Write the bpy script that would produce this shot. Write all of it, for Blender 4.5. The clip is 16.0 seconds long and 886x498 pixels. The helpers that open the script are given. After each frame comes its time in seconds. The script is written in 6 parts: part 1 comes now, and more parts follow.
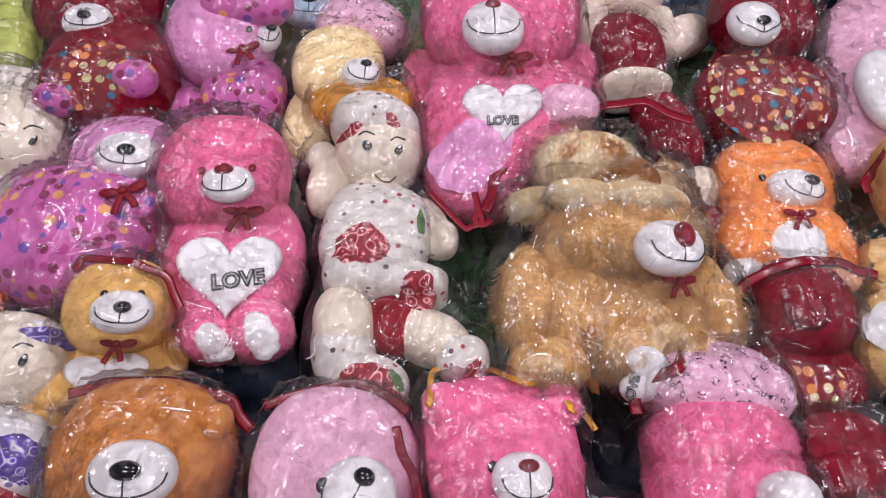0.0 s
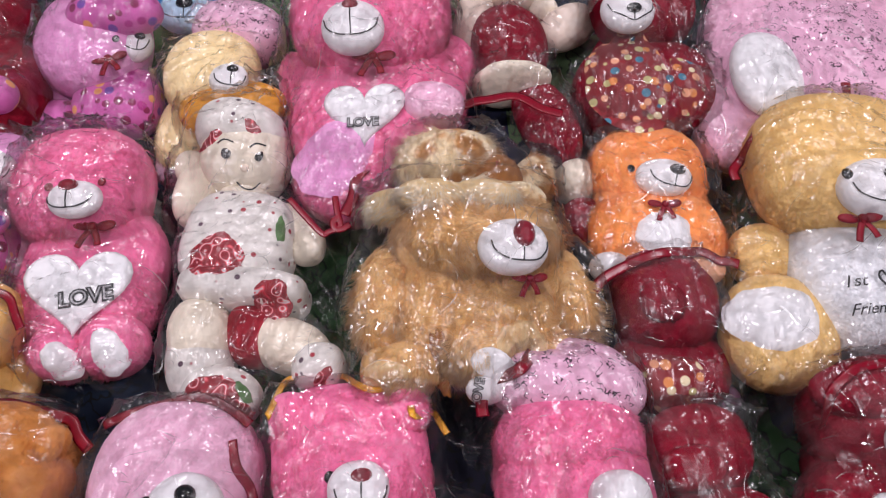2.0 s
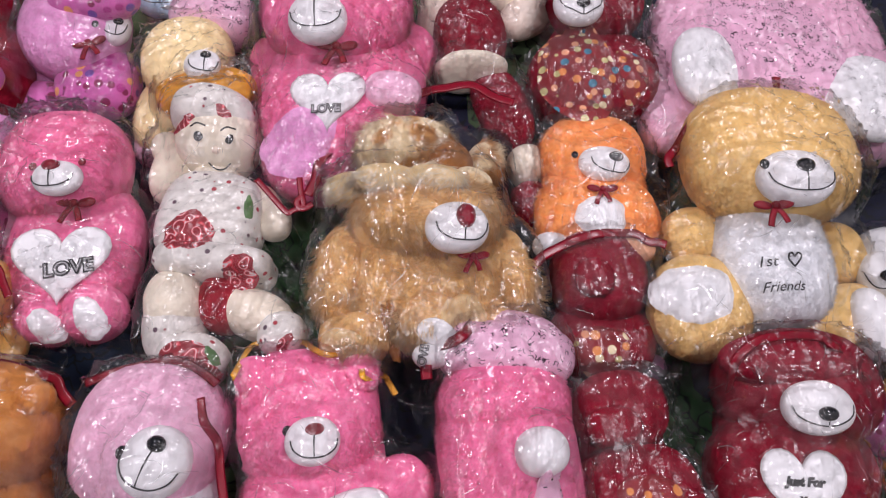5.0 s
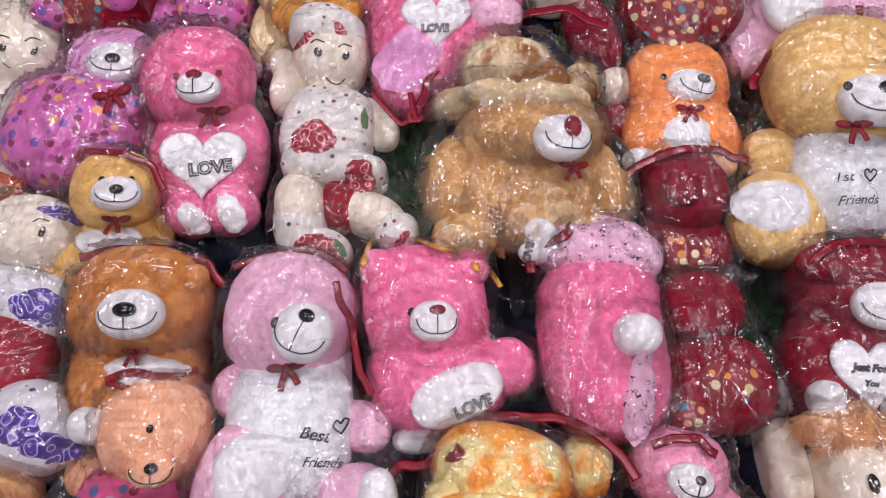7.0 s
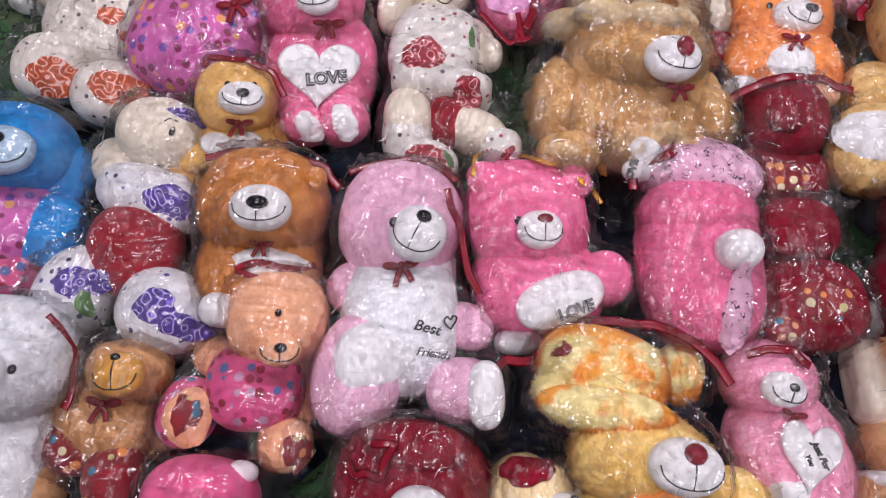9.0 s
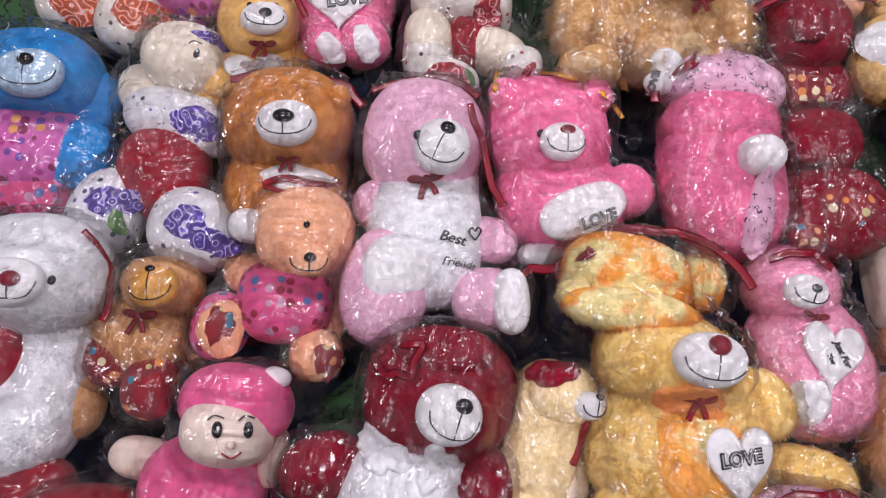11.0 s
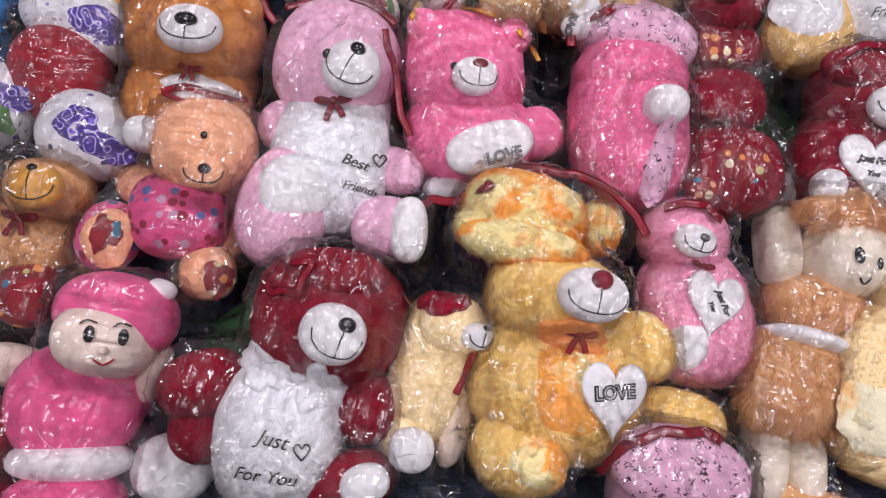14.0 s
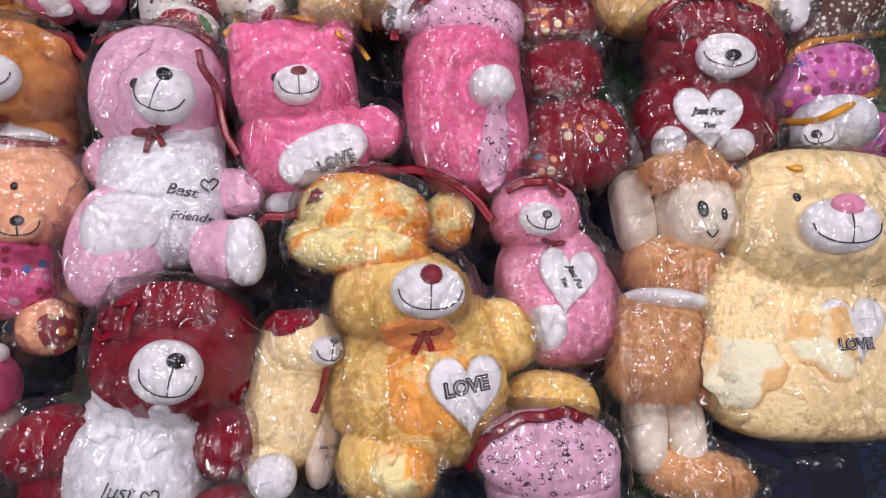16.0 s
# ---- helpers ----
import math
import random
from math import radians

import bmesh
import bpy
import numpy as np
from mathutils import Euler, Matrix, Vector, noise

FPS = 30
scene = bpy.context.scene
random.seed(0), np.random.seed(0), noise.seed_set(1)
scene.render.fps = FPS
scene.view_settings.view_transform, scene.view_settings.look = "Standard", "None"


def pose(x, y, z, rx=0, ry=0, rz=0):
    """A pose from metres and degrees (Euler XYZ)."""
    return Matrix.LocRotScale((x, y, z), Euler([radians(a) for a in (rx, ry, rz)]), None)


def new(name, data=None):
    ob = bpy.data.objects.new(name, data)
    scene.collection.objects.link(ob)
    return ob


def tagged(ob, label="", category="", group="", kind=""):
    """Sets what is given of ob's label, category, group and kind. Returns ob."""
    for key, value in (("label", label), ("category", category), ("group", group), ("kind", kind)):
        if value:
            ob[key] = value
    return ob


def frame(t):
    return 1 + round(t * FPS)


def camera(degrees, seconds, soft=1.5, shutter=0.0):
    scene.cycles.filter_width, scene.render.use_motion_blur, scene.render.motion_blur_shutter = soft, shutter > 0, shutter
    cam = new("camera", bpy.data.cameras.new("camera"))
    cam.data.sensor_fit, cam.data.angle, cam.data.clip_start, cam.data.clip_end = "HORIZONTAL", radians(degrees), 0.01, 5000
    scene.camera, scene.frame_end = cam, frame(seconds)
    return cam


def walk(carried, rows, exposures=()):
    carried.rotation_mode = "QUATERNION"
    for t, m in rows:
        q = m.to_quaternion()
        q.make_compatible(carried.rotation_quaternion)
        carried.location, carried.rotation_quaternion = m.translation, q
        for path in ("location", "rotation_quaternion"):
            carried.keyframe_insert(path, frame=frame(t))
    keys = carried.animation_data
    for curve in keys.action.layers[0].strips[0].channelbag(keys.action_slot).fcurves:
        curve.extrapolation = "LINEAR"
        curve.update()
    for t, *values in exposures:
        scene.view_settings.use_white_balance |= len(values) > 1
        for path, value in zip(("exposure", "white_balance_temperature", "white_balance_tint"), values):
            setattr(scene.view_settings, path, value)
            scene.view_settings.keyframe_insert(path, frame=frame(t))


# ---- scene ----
cam = camera(68.0, 16.0, 1.2)
METRES, EYE, TILT, LEAN, TURN = 1.2, 0.965, -61.1, -1.75, 0.0
ROWS = [
    (0.0, 0.0, 0.0, 0.0, 0.0, 0.0, -0.0),
    (0.5, 0.041, -0.0055, 0.0007, -0.12, -0.15, 0.42),
    (1.0, 0.0901, -0.0121, 0.0035, -0.28, 0.32, 1.77),
    (1.5, 0.1397, -0.0009, 0.007, -0.7, -0.42, 2.57),
    (2.0, 0.1737, 0.0098, 0.0124, -0.02, -0.83, 2.43),
    (2.5, 0.1948, 0.0153, 0.0167, -0.37, -0.29, 2.23),
    (3.0, 0.2158, 0.0102, 0.0183, -2.27, -1.49, 1.12),
    (5.5, 0.2266, -0.0907, 0.0153, -0.21, -4.71, 1.83),
    (6.0, 0.208, -0.1196, 0.0019, 0.29, -6.28, 1.13),
    (6.5, 0.1636, -0.1449, -0.0129, 0.67, -6.41, 1.85),
    (7.0, 0.1126, -0.1624, -0.0194, 1.39, -8.2, 0.44),
    (7.5, 0.0697, -0.1847, -0.0298, 3.13, -8.98, 1.14),
    (8.0, 0.0429, -0.2003, -0.0459, 3.51, -10.18, 0.58),
    (8.5, 0.026, -0.2119, -0.065, 3.5, -10.88, -0.74),
    (9.0, 0.0095, -0.2215, -0.0823, 4.27, -11.61, -1.69),
    (9.5, -0.0045, -0.2343, -0.1049, 4.91, -12.32, -1.05),
    (10.0, -0.0043, -0.2409, -0.1294, 5.11, -12.94, -0.03),
    (12.5, -0.003, -0.2652, -0.1882, 4.92, -15.8, -1.94),
    (13.0, 0.004, -0.262, -0.1995, 4.44, -16.65, -2.3),
    (13.5, 0.0306, -0.2564, -0.2146, 2.69, -16.53, -4.96),
    (14.0, 0.0653, -0.259, -0.2206, 1.9, -15.66, -5.86),
    (14.5, 0.1123, -0.2453, -0.2181, 1.02, -15.23, -3.26),
    (15.0, 0.1463, -0.2449, -0.2155, 0.3, -15.16, -1.98),
    (15.5, 0.1936, -0.2432, -0.2158, -0.22, -14.73, -0.07),
    (16.0, 0.2388, -0.2368, -0.2196, -2.07, -15.19, 1.98),
]
walk(cam, [(t, pose(0, 0, EYE, TILT, LEAN, TURN) @ pose(METRES * x, METRES * y, METRES * z, 90 + pitch, roll, yaw)) for t, x, y, z, yaw, pitch, roll in ROWS])


from mathutils.bvhtree import BVHTree

# ---- light: area lights standing for the lamps overhead, in an added closed room ----
world = bpy.data.worlds.new("world")
scene.world = world
world.use_nodes = True
world.node_tree.nodes["Background"].inputs[0].default_value = (0.8, 0.85, 1.0, 1)
world.node_tree.nodes["Background"].inputs[1].default_value = 0.15
scene.view_settings.exposure = 0.0
LAMPS = [(x, y) for x in (-0.65, 1.15) for y in (-0.35, 1.35)]
LAMP_POWER = 21.8
CEIL = 2.45


# ---- materials ----
def nodes_of(name):
    m = bpy.data.materials.new(name)
    m.use_nodes = True
    nt = m.node_tree
    return m, nt, nt.nodes["Principled BSDF"]


def add(nt, kind, **vals):
    n = nt.nodes.new(kind)
    for k, v in vals.items():
        if k in n.inputs:
            n.inputs[k].default_value = v
    return n


def ramp(nt, fac, stops, hard=False):
    r = nt.nodes.new("ShaderNodeValToRGB")
    if hard:
        r.color_ramp.interpolation = "CONSTANT"
    e = r.color_ramp.elements
    while len(e) < len(stops):
        e.new(0.5)
    for el, (p, c) in zip(e, stops):
        el.position, el.color = p, (*c, 1)
    nt.links.new(fac, r.inputs[0])
    return r.outputs[0]


def mix(nt, fac, a, b, mode="MIX"):
    n = nt.nodes.new("ShaderNodeMix")
    n.data_type, n.blend_type = "RGBA", mode
    for sock, v in ((n.inputs[0], fac), (n.inputs[6], a), (n.inputs[7], b)):
        if hasattr(v, "is_linked"):
            nt.links.new(v, sock)
        elif isinstance(v, tuple):
            sock.default_value = (*v, 1)
        else:
            sock.default_value = v
    return n.outputs[2]


def noise_of(nt, scale, detail=3.0, vec=None, rough=0.55):
    n = add(nt, "ShaderNodeTexNoise", Scale=scale, Detail=detail, Roughness=rough)
    if vec is None:
        vec = coords(nt)
    nt.links.new(vec, n.inputs["Vector"])
    return n.outputs["Fac"]


def coords(nt):
    return nt.nodes.new("ShaderNodeTexCoord").outputs["Object"]


def bump(nt, bsdf, height, strength, distance=0.002, crease=0.0, scale=40.0):
    b = add(nt, "ShaderNodeBump", Strength=strength, Distance=distance)
    nt.links.new(height, b.inputs["Height"])
    if crease:
        wide = add(nt, "ShaderNodeBump", Strength=0.9, Distance=crease)
        nt.links.new(noise_of(nt, scale, 2), wide.inputs["Height"])
        nt.links.new(wide.outputs[0], b.inputs["Normal"])
    nt.links.new(b.outputs[0], bsdf.inputs["Normal"])


def fur(name, base, tip=None, blotch=None, rough=0.75, sheen=0.12, pile=False):
    """Plush: matted tone at two scales; the standing pile lets some light through."""
    m, nt, p = nodes_of(name)
    tip = tip or tuple(min(1.0, c * 1.35 + 0.03) for c in base)
    dark = tuple(c * 0.9 for c in base)
    lit = tuple(0.45 * a + 0.55 * b for a, b in zip(base, tip))
    if pile:
        dark, base, lit = base, lit, tip
    col = ramp(nt, noise_of(nt, 60, 5, None, 0.7), [(0.3, dark), (0.5, base), (0.75, lit)])
    if blotch:
        col = mix(nt, ramp(nt, noise_of(nt, 11, 3), [(0.46, (0, 0, 0)), (0.53, (1, 1, 1))]), col, blotch)
    geo = nt.nodes.new("ShaderNodeNewGeometry")
    tone = ramp(nt, geo.outputs["Random Per Island"], [(0, (0.9, 0.9, 0.9)), (1, (1.1, 1.1, 1.1))])
    col = mix(nt, 1.0, col, tone, "MULTIPLY")
    nt.links.new(col, p.inputs["Base Color"])
    p.inputs["Roughness"].default_value = rough
    p.inputs["Sheen Weight"].default_value = sheen
    p.inputs["Sheen Roughness"].default_value = 0.4
    p.inputs["Specular IOR Level"].default_value = 0.2
    bump(nt, p, noise_of(nt, 330, 3), 0.3, 0.003, 0.005, 55.0)
    if pile:
        through_light = nt.nodes.new("ShaderNodeBsdfTranslucent")
        nt.links.new(col, through_light.inputs[0])
        both = nt.nodes.new("ShaderNodeMixShader")
        both.inputs[0].default_value = 0.5
        nt.links.new(p.outputs[0], both.inputs[1])
        nt.links.new(through_light.outputs[0], both.inputs[2])
        nt.links.new(both.outputs[0], nt.nodes["Material Output"].inputs[0])
    return m


def cloth(name, base, rough=0.7, weave=900, vary=0.12, sheen=0.1):
    m, nt, p = nodes_of(name)
    lo, hi = tuple(c * (1 - vary * 2) for c in base), tuple(min(1, c * (1 + vary)) for c in base)
    nt.links.new(ramp(nt, noise_of(nt, 30, 4), [(0.3, lo), (0.7, hi)]), p.inputs["Base Color"])
    p.inputs["Roughness"].default_value = rough
    p.inputs["Sheen Weight"].default_value = sheen
    p.inputs["Specular IOR Level"].default_value = 0.3
    bump(nt, p, noise_of(nt, weave, 2), 0.35, 0.001, 0.007 if weave > 100 else 0.0, 26.0)
    return m


def dots(name, base, colours, scale, size=0.32, soft=0.75):
    """Printed round dots of several colours on cloth."""
    m, nt, p = nodes_of(name)
    v = add(nt, "ShaderNodeTexVoronoi", Scale=scale, Randomness=0.62)
    nt.links.new(coords(nt), v.inputs["Vector"])
    sep = nt.nodes.new("ShaderNodeSeparateColor")
    nt.links.new(v.outputs["Color"], sep.inputs[0])
    n = len(colours)
    dot = ramp(nt, sep.outputs[0], [(i / n, c) for i, c in enumerate(colours)], True)
    mask = ramp(nt, v.outputs["Distance"], [(size, (1, 1, 1)), (size + 0.05, (0, 0, 0))])
    ground = ramp(nt, noise_of(nt, 30, 4), [(0.3, tuple(c * 0.7 for c in base)), (0.7, base)])
    nt.links.new(mix(nt, mask, ground, dot), p.inputs["Base Color"])
    p.inputs["Roughness"].default_value = soft
    p.inputs["Sheen Weight"].default_value = 0.15
    bump(nt, p, noise_of(nt, 700, 2), 0.35, 0.001)
    return m


def doodle(name, base, ink, scale=72):
    """Small scribbled motifs printed on cloth."""
    m, nt, p = nodes_of(name)
    v = add(nt, "ShaderNodeTexVoronoi", Scale=scale, Randomness=0.9)
    nt.links.new(coords(nt), v.inputs["Vector"])
    near = ramp(nt, v.outputs["Distance"], [(0.40, (1, 1, 1)), (0.46, (0, 0, 0))])
    w = add(nt, "ShaderNodeTexNoise", Scale=scale * 2.2, Detail=0.0)
    nt.links.new(coords(nt), w.inputs["Vector"])
    line = ramp(nt, w.outputs["Fac"], [(0.40, (0, 0, 0)), (0.42, (1, 1, 1)), (0.50, (1, 1, 1)), (0.52, (0, 0, 0))])
    mask = mix(nt, 1.0, near, line, "MULTIPLY")
    ground = ramp(nt, noise_of(nt, 30, 4), [(0.3, tuple(c * 0.8 for c in base)), (0.7, base)])
    nt.links.new(mix(nt, mask, ground, ink), p.inputs["Base Color"])
    p.inputs["Roughness"].default_value = 0.75
    bump(nt, p, noise_of(nt, 700, 2), 0.35, 0.001)
    return m


def petals(name, tone):
    """Printed rose: curled petal lines in two tones."""
    m, nt, p = nodes_of(name)
    w = add(nt, "ShaderNodeTexVoronoi", Scale=55.0, Randomness=1.0)
    w.feature = "SMOOTH_F1"
    nt.links.new(coords(nt), w.inputs["Vector"])
    rings = nt.nodes.new("ShaderNodeMath")
    rings.operation, rings.inputs[1].default_value = "MULTIPLY", 24.0
    nt.links.new(w.outputs["Distance"], rings.inputs[0])
    wave = nt.nodes.new("ShaderNodeMath")
    wave.operation = "SINE"
    nt.links.new(rings.outputs[0], wave.inputs[0])
    pale = tuple(min(1, c * 1.5 + 0.10) for c in tone)
    nt.links.new(ramp(nt, wave.outputs[0], [(0.2, tuple(c * 0.55 for c in tone)), (0.6, tone), (0.88, pale), (1.0, (0.7, 0.66, 0.68))]), p.inputs["Base Color"])
    p.inputs["Roughness"].default_value = 0.7
    bump(nt, p, noise_of(nt, 700, 2), 0.35, 0.001)
    return m


def glossy(name, base, rough=0.2):
    m, nt, p = nodes_of(name)
    nt.links.new(ramp(nt, noise_of(nt, 120, 2), [(0.3, tuple(c * 0.8 for c in base)), (0.7, base)]), p.inputs["Base Color"])
    p.inputs["Roughness"].default_value = rough
    return m


def film(name):
    """Thin crackling cellophane: clear, crumpled into small flat shards that each mirror the lamps on their own."""
    m = bpy.data.materials.new(name)
    m.use_nodes = True
    nt = m.node_tree
    nt.nodes.clear()
    out = nt.nodes.new("ShaderNodeOutputMaterial")
    clear = nt.nodes.new("ShaderNodeBsdfTransparent")
    gloss = nt.nodes.new("ShaderNodeBsdfGlossy")
    haze = nt.nodes.new("ShaderNodeBsdfDiffuse")
    haze.inputs[0].default_value = (0.9, 0.9, 0.92, 1)
    co = coords(nt)
    info = nt.nodes.new("ShaderNodeObjectInfo")
    crumple = ramp(nt, noise_of(nt, 10, 3), [(0.38, (0.10, 0.10, 0.10)), (0.60, (1, 1, 1))])

    def vec(op, a, b):
        n = nt.nodes.new("ShaderNodeVectorMath")
        n.operation = op
        for sock, v in zip(n.inputs, (a, b)):
            if hasattr(v, "is_linked"):
                nt.links.new(v, sock)
            else:
                sock.default_value = v
        return n.outputs[0]

    warp = add(nt, "ShaderNodeTexNoise", Scale=34.0, Detail=2.0)
    nt.links.new(co, warp.inputs["Vector"])
    bent = vec("ADD", co, vec("MULTIPLY", vec("SUBTRACT", warp.outputs["Color"], (0.5, 0.5, 0.5)), (0.02, 0.02, 0.02)))
    normal = nt.nodes.new("ShaderNodeNewGeometry").outputs["Normal"]
    shard = None
    for k, (scale, stretch, gain) in enumerate(((80.0, 0.14, 0.75), (150.0, 0.25, 0.6))):
        turn = nt.nodes.new("ShaderNodeMath")
        turn.operation = "MULTIPLY_ADD"
        turn.inputs[1].default_value, turn.inputs[2].default_value = 1.7, 0.8 * k - 0.5
        nt.links.new(info.outputs["Random"], turn.inputs[0])
        spin = nt.nodes.new("ShaderNodeCombineXYZ")
        nt.links.new(turn.outputs[0], spin.inputs[2])
        mp = nt.nodes.new("ShaderNodeMapping")
        mp.inputs["Scale"].default_value = (1.0, stretch, 0.7)
        nt.links.new(spin.outputs[0], mp.inputs["Rotation"])
        nt.links.new(bent, mp.inputs["Vector"])
        v = add(nt, "ShaderNodeTexVoronoi", Scale=scale, Randomness=1.0)
        nt.links.new(mp.outputs[0], v.inputs["Vector"])
        shard = shard or v.outputs["Color"]
        tilt = vec("MULTIPLY", vec("SUBTRACT", v.outputs["Color"], (0.5, 0.5, 0.5)), (gain, gain, gain * 0.3))
        normal = vec("ADD", normal, vec("MULTIPLY", tilt, crumple))
    normal = vec("NORMALIZE", normal, (0, 0, 0))
    nt.links.new(normal, gloss.inputs["Normal"])
    sep = nt.nodes.new("ShaderNodeSeparateColor")
    nt.links.new(shard, sep.inputs[0])
    nt.links.new(ramp(nt, sep.outputs[2], [(0.1, (0.10, 0.10, 0.10)), (0.9, (0.34, 0.34, 0.34))]), gloss.inputs["Roughness"])
    fr = add(nt, "ShaderNodeFresnel", IOR=1.45)
    nt.links.new(normal, fr.inputs["Normal"])
    twice = nt.nodes.new("ShaderNodeMath")
    twice.operation, twice.use_clamp = "MULTIPLY_ADD", True
    twice.inputs[1].default_value, twice.inputs[2].default_value = 0.6, 0.042
    nt.links.new(fr.outputs[0], twice.inputs[0])
    m1 = nt.nodes.new("ShaderNodeMixShader")
    hz = ramp(nt, noise_of(nt, 22, 4), [(0.42, (0.0, 0.0, 0.0)), (0.75, (0.05, 0.05, 0.05))])
    nt.links.new(hz, m1.inputs[0])
    nt.links.new(clear.outputs[0], m1.inputs[1])
    nt.links.new(haze.outputs[0], m1.inputs[2])
    m2 = nt.nodes.new("ShaderNodeMixShader")
    nt.links.new(twice.outputs[0], m2.inputs[0])
    nt.links.new(m1.outputs[0], m2.inputs[1])
    nt.links.new(gloss.outputs[0], m2.inputs[2])
    nt.links.new(m2.outputs[0], out.inputs[0])
    return m


def glint_film(name):
    """Glossy film for the slivers that add glints along the cellophane's creases."""
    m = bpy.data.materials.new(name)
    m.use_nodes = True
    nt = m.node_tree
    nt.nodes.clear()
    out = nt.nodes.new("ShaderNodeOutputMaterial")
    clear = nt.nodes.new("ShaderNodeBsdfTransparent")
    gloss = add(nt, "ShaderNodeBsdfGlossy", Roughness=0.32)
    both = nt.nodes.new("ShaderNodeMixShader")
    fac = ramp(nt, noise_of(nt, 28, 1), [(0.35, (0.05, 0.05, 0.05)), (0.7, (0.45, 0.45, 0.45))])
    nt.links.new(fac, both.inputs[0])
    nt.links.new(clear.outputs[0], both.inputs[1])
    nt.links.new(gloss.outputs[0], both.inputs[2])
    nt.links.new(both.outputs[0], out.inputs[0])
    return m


INK = (0.01, 0.01, 0.012)
MULTI = [(0.75, 0.28, 0.08), (0.8, 0.7, 0.45), (0.05, 0.2, 0.3), (0.75, 0.35, 0.2), (0.6, 0.55, 0.25)]
PLUSH = {
    "hot_pink": ("hot_pink_plush", (0.90, 0.19, 0.39), (0.97, 0.38, 0.60)),
    "mid_pink": ("candy_pink_plush", (0.92, 0.36, 0.54), (0.97, 0.54, 0.70)),
    "pale_pink": ("pale_pink_plush", (0.87, 0.50, 0.67), (0.94, 0.68, 0.81)),
    "lilac": ("lilac_plush", (0.82, 0.36, 0.66), (0.92, 0.55, 0.8)),
    "tan": ("tan_plush", (0.84, 0.50, 0.15), (0.92, 0.64, 0.28)),
    "gold": ("golden_plush", (0.87, 0.58, 0.22), (0.95, 0.74, 0.40)),
    "brown": ("russet_plush", (0.66, 0.26, 0.06), (0.80, 0.42, 0.16)),
    "shaggy": ("shaggy_golden_pile", (0.76, 0.47, 0.19), (0.95, 0.76, 0.46)),
    "blond": ("blond_pile", (0.92, 0.78, 0.52), (0.97, 0.90, 0.72), (0.62, 0.34, 0.12)),
    "orange": ("orange_plush", (1.0, 0.36, 0.10), (1.0, 0.52, 0.22)),
    "maroon": ("maroon_plush", (0.24, 0.0022, 0.019), (0.34, 0.006, 0.034), None, 0.75, 0.02),
    "umber": ("umber_pile", (0.30, 0.12, 0.03), (0.48, 0.24, 0.09)),
    "cream_pile": ("cream_long_pile", (0.95, 0.87, 0.68), (0.98, 0.94, 0.82)),
    "yellow": ("yellow_plush", (1.0, 0.70, 0.22), (1.0, 0.82, 0.40)),
    "blotch": ("orange_blotched_plush", (0.98, 0.86, 0.40), (1.0, 0.92, 0.56), (0.98, 0.44, 0.07)),
    "cream": ("cream_plush", (1.0, 0.80, 0.44), (1.0, 0.88, 0.58)),
    "white": ("white_plush", (0.84, 0.86, 0.89), (0.90, 0.91, 0.93)),
    "blue": ("blue_plush", (0.015, 0.26, 0.66), (0.08, 0.42, 0.8)),
    "pale_blue": ("pale_blue_plush", (0.45, 0.62, 0.78)),
    "pale_blotch": ("pale_mottled_plush", (0.90, 0.86, 0.60), (0.93, 0.90, 0.70), (0.86, 0.56, 0.24)),
    "peach": ("peach_plush", (0.92, 0.48, 0.28), (0.96, 0.62, 0.42)),
    "hair": ("chestnut_pile", (0.70, 0.38, 0.17), (0.86, 0.58, 0.34)),
}
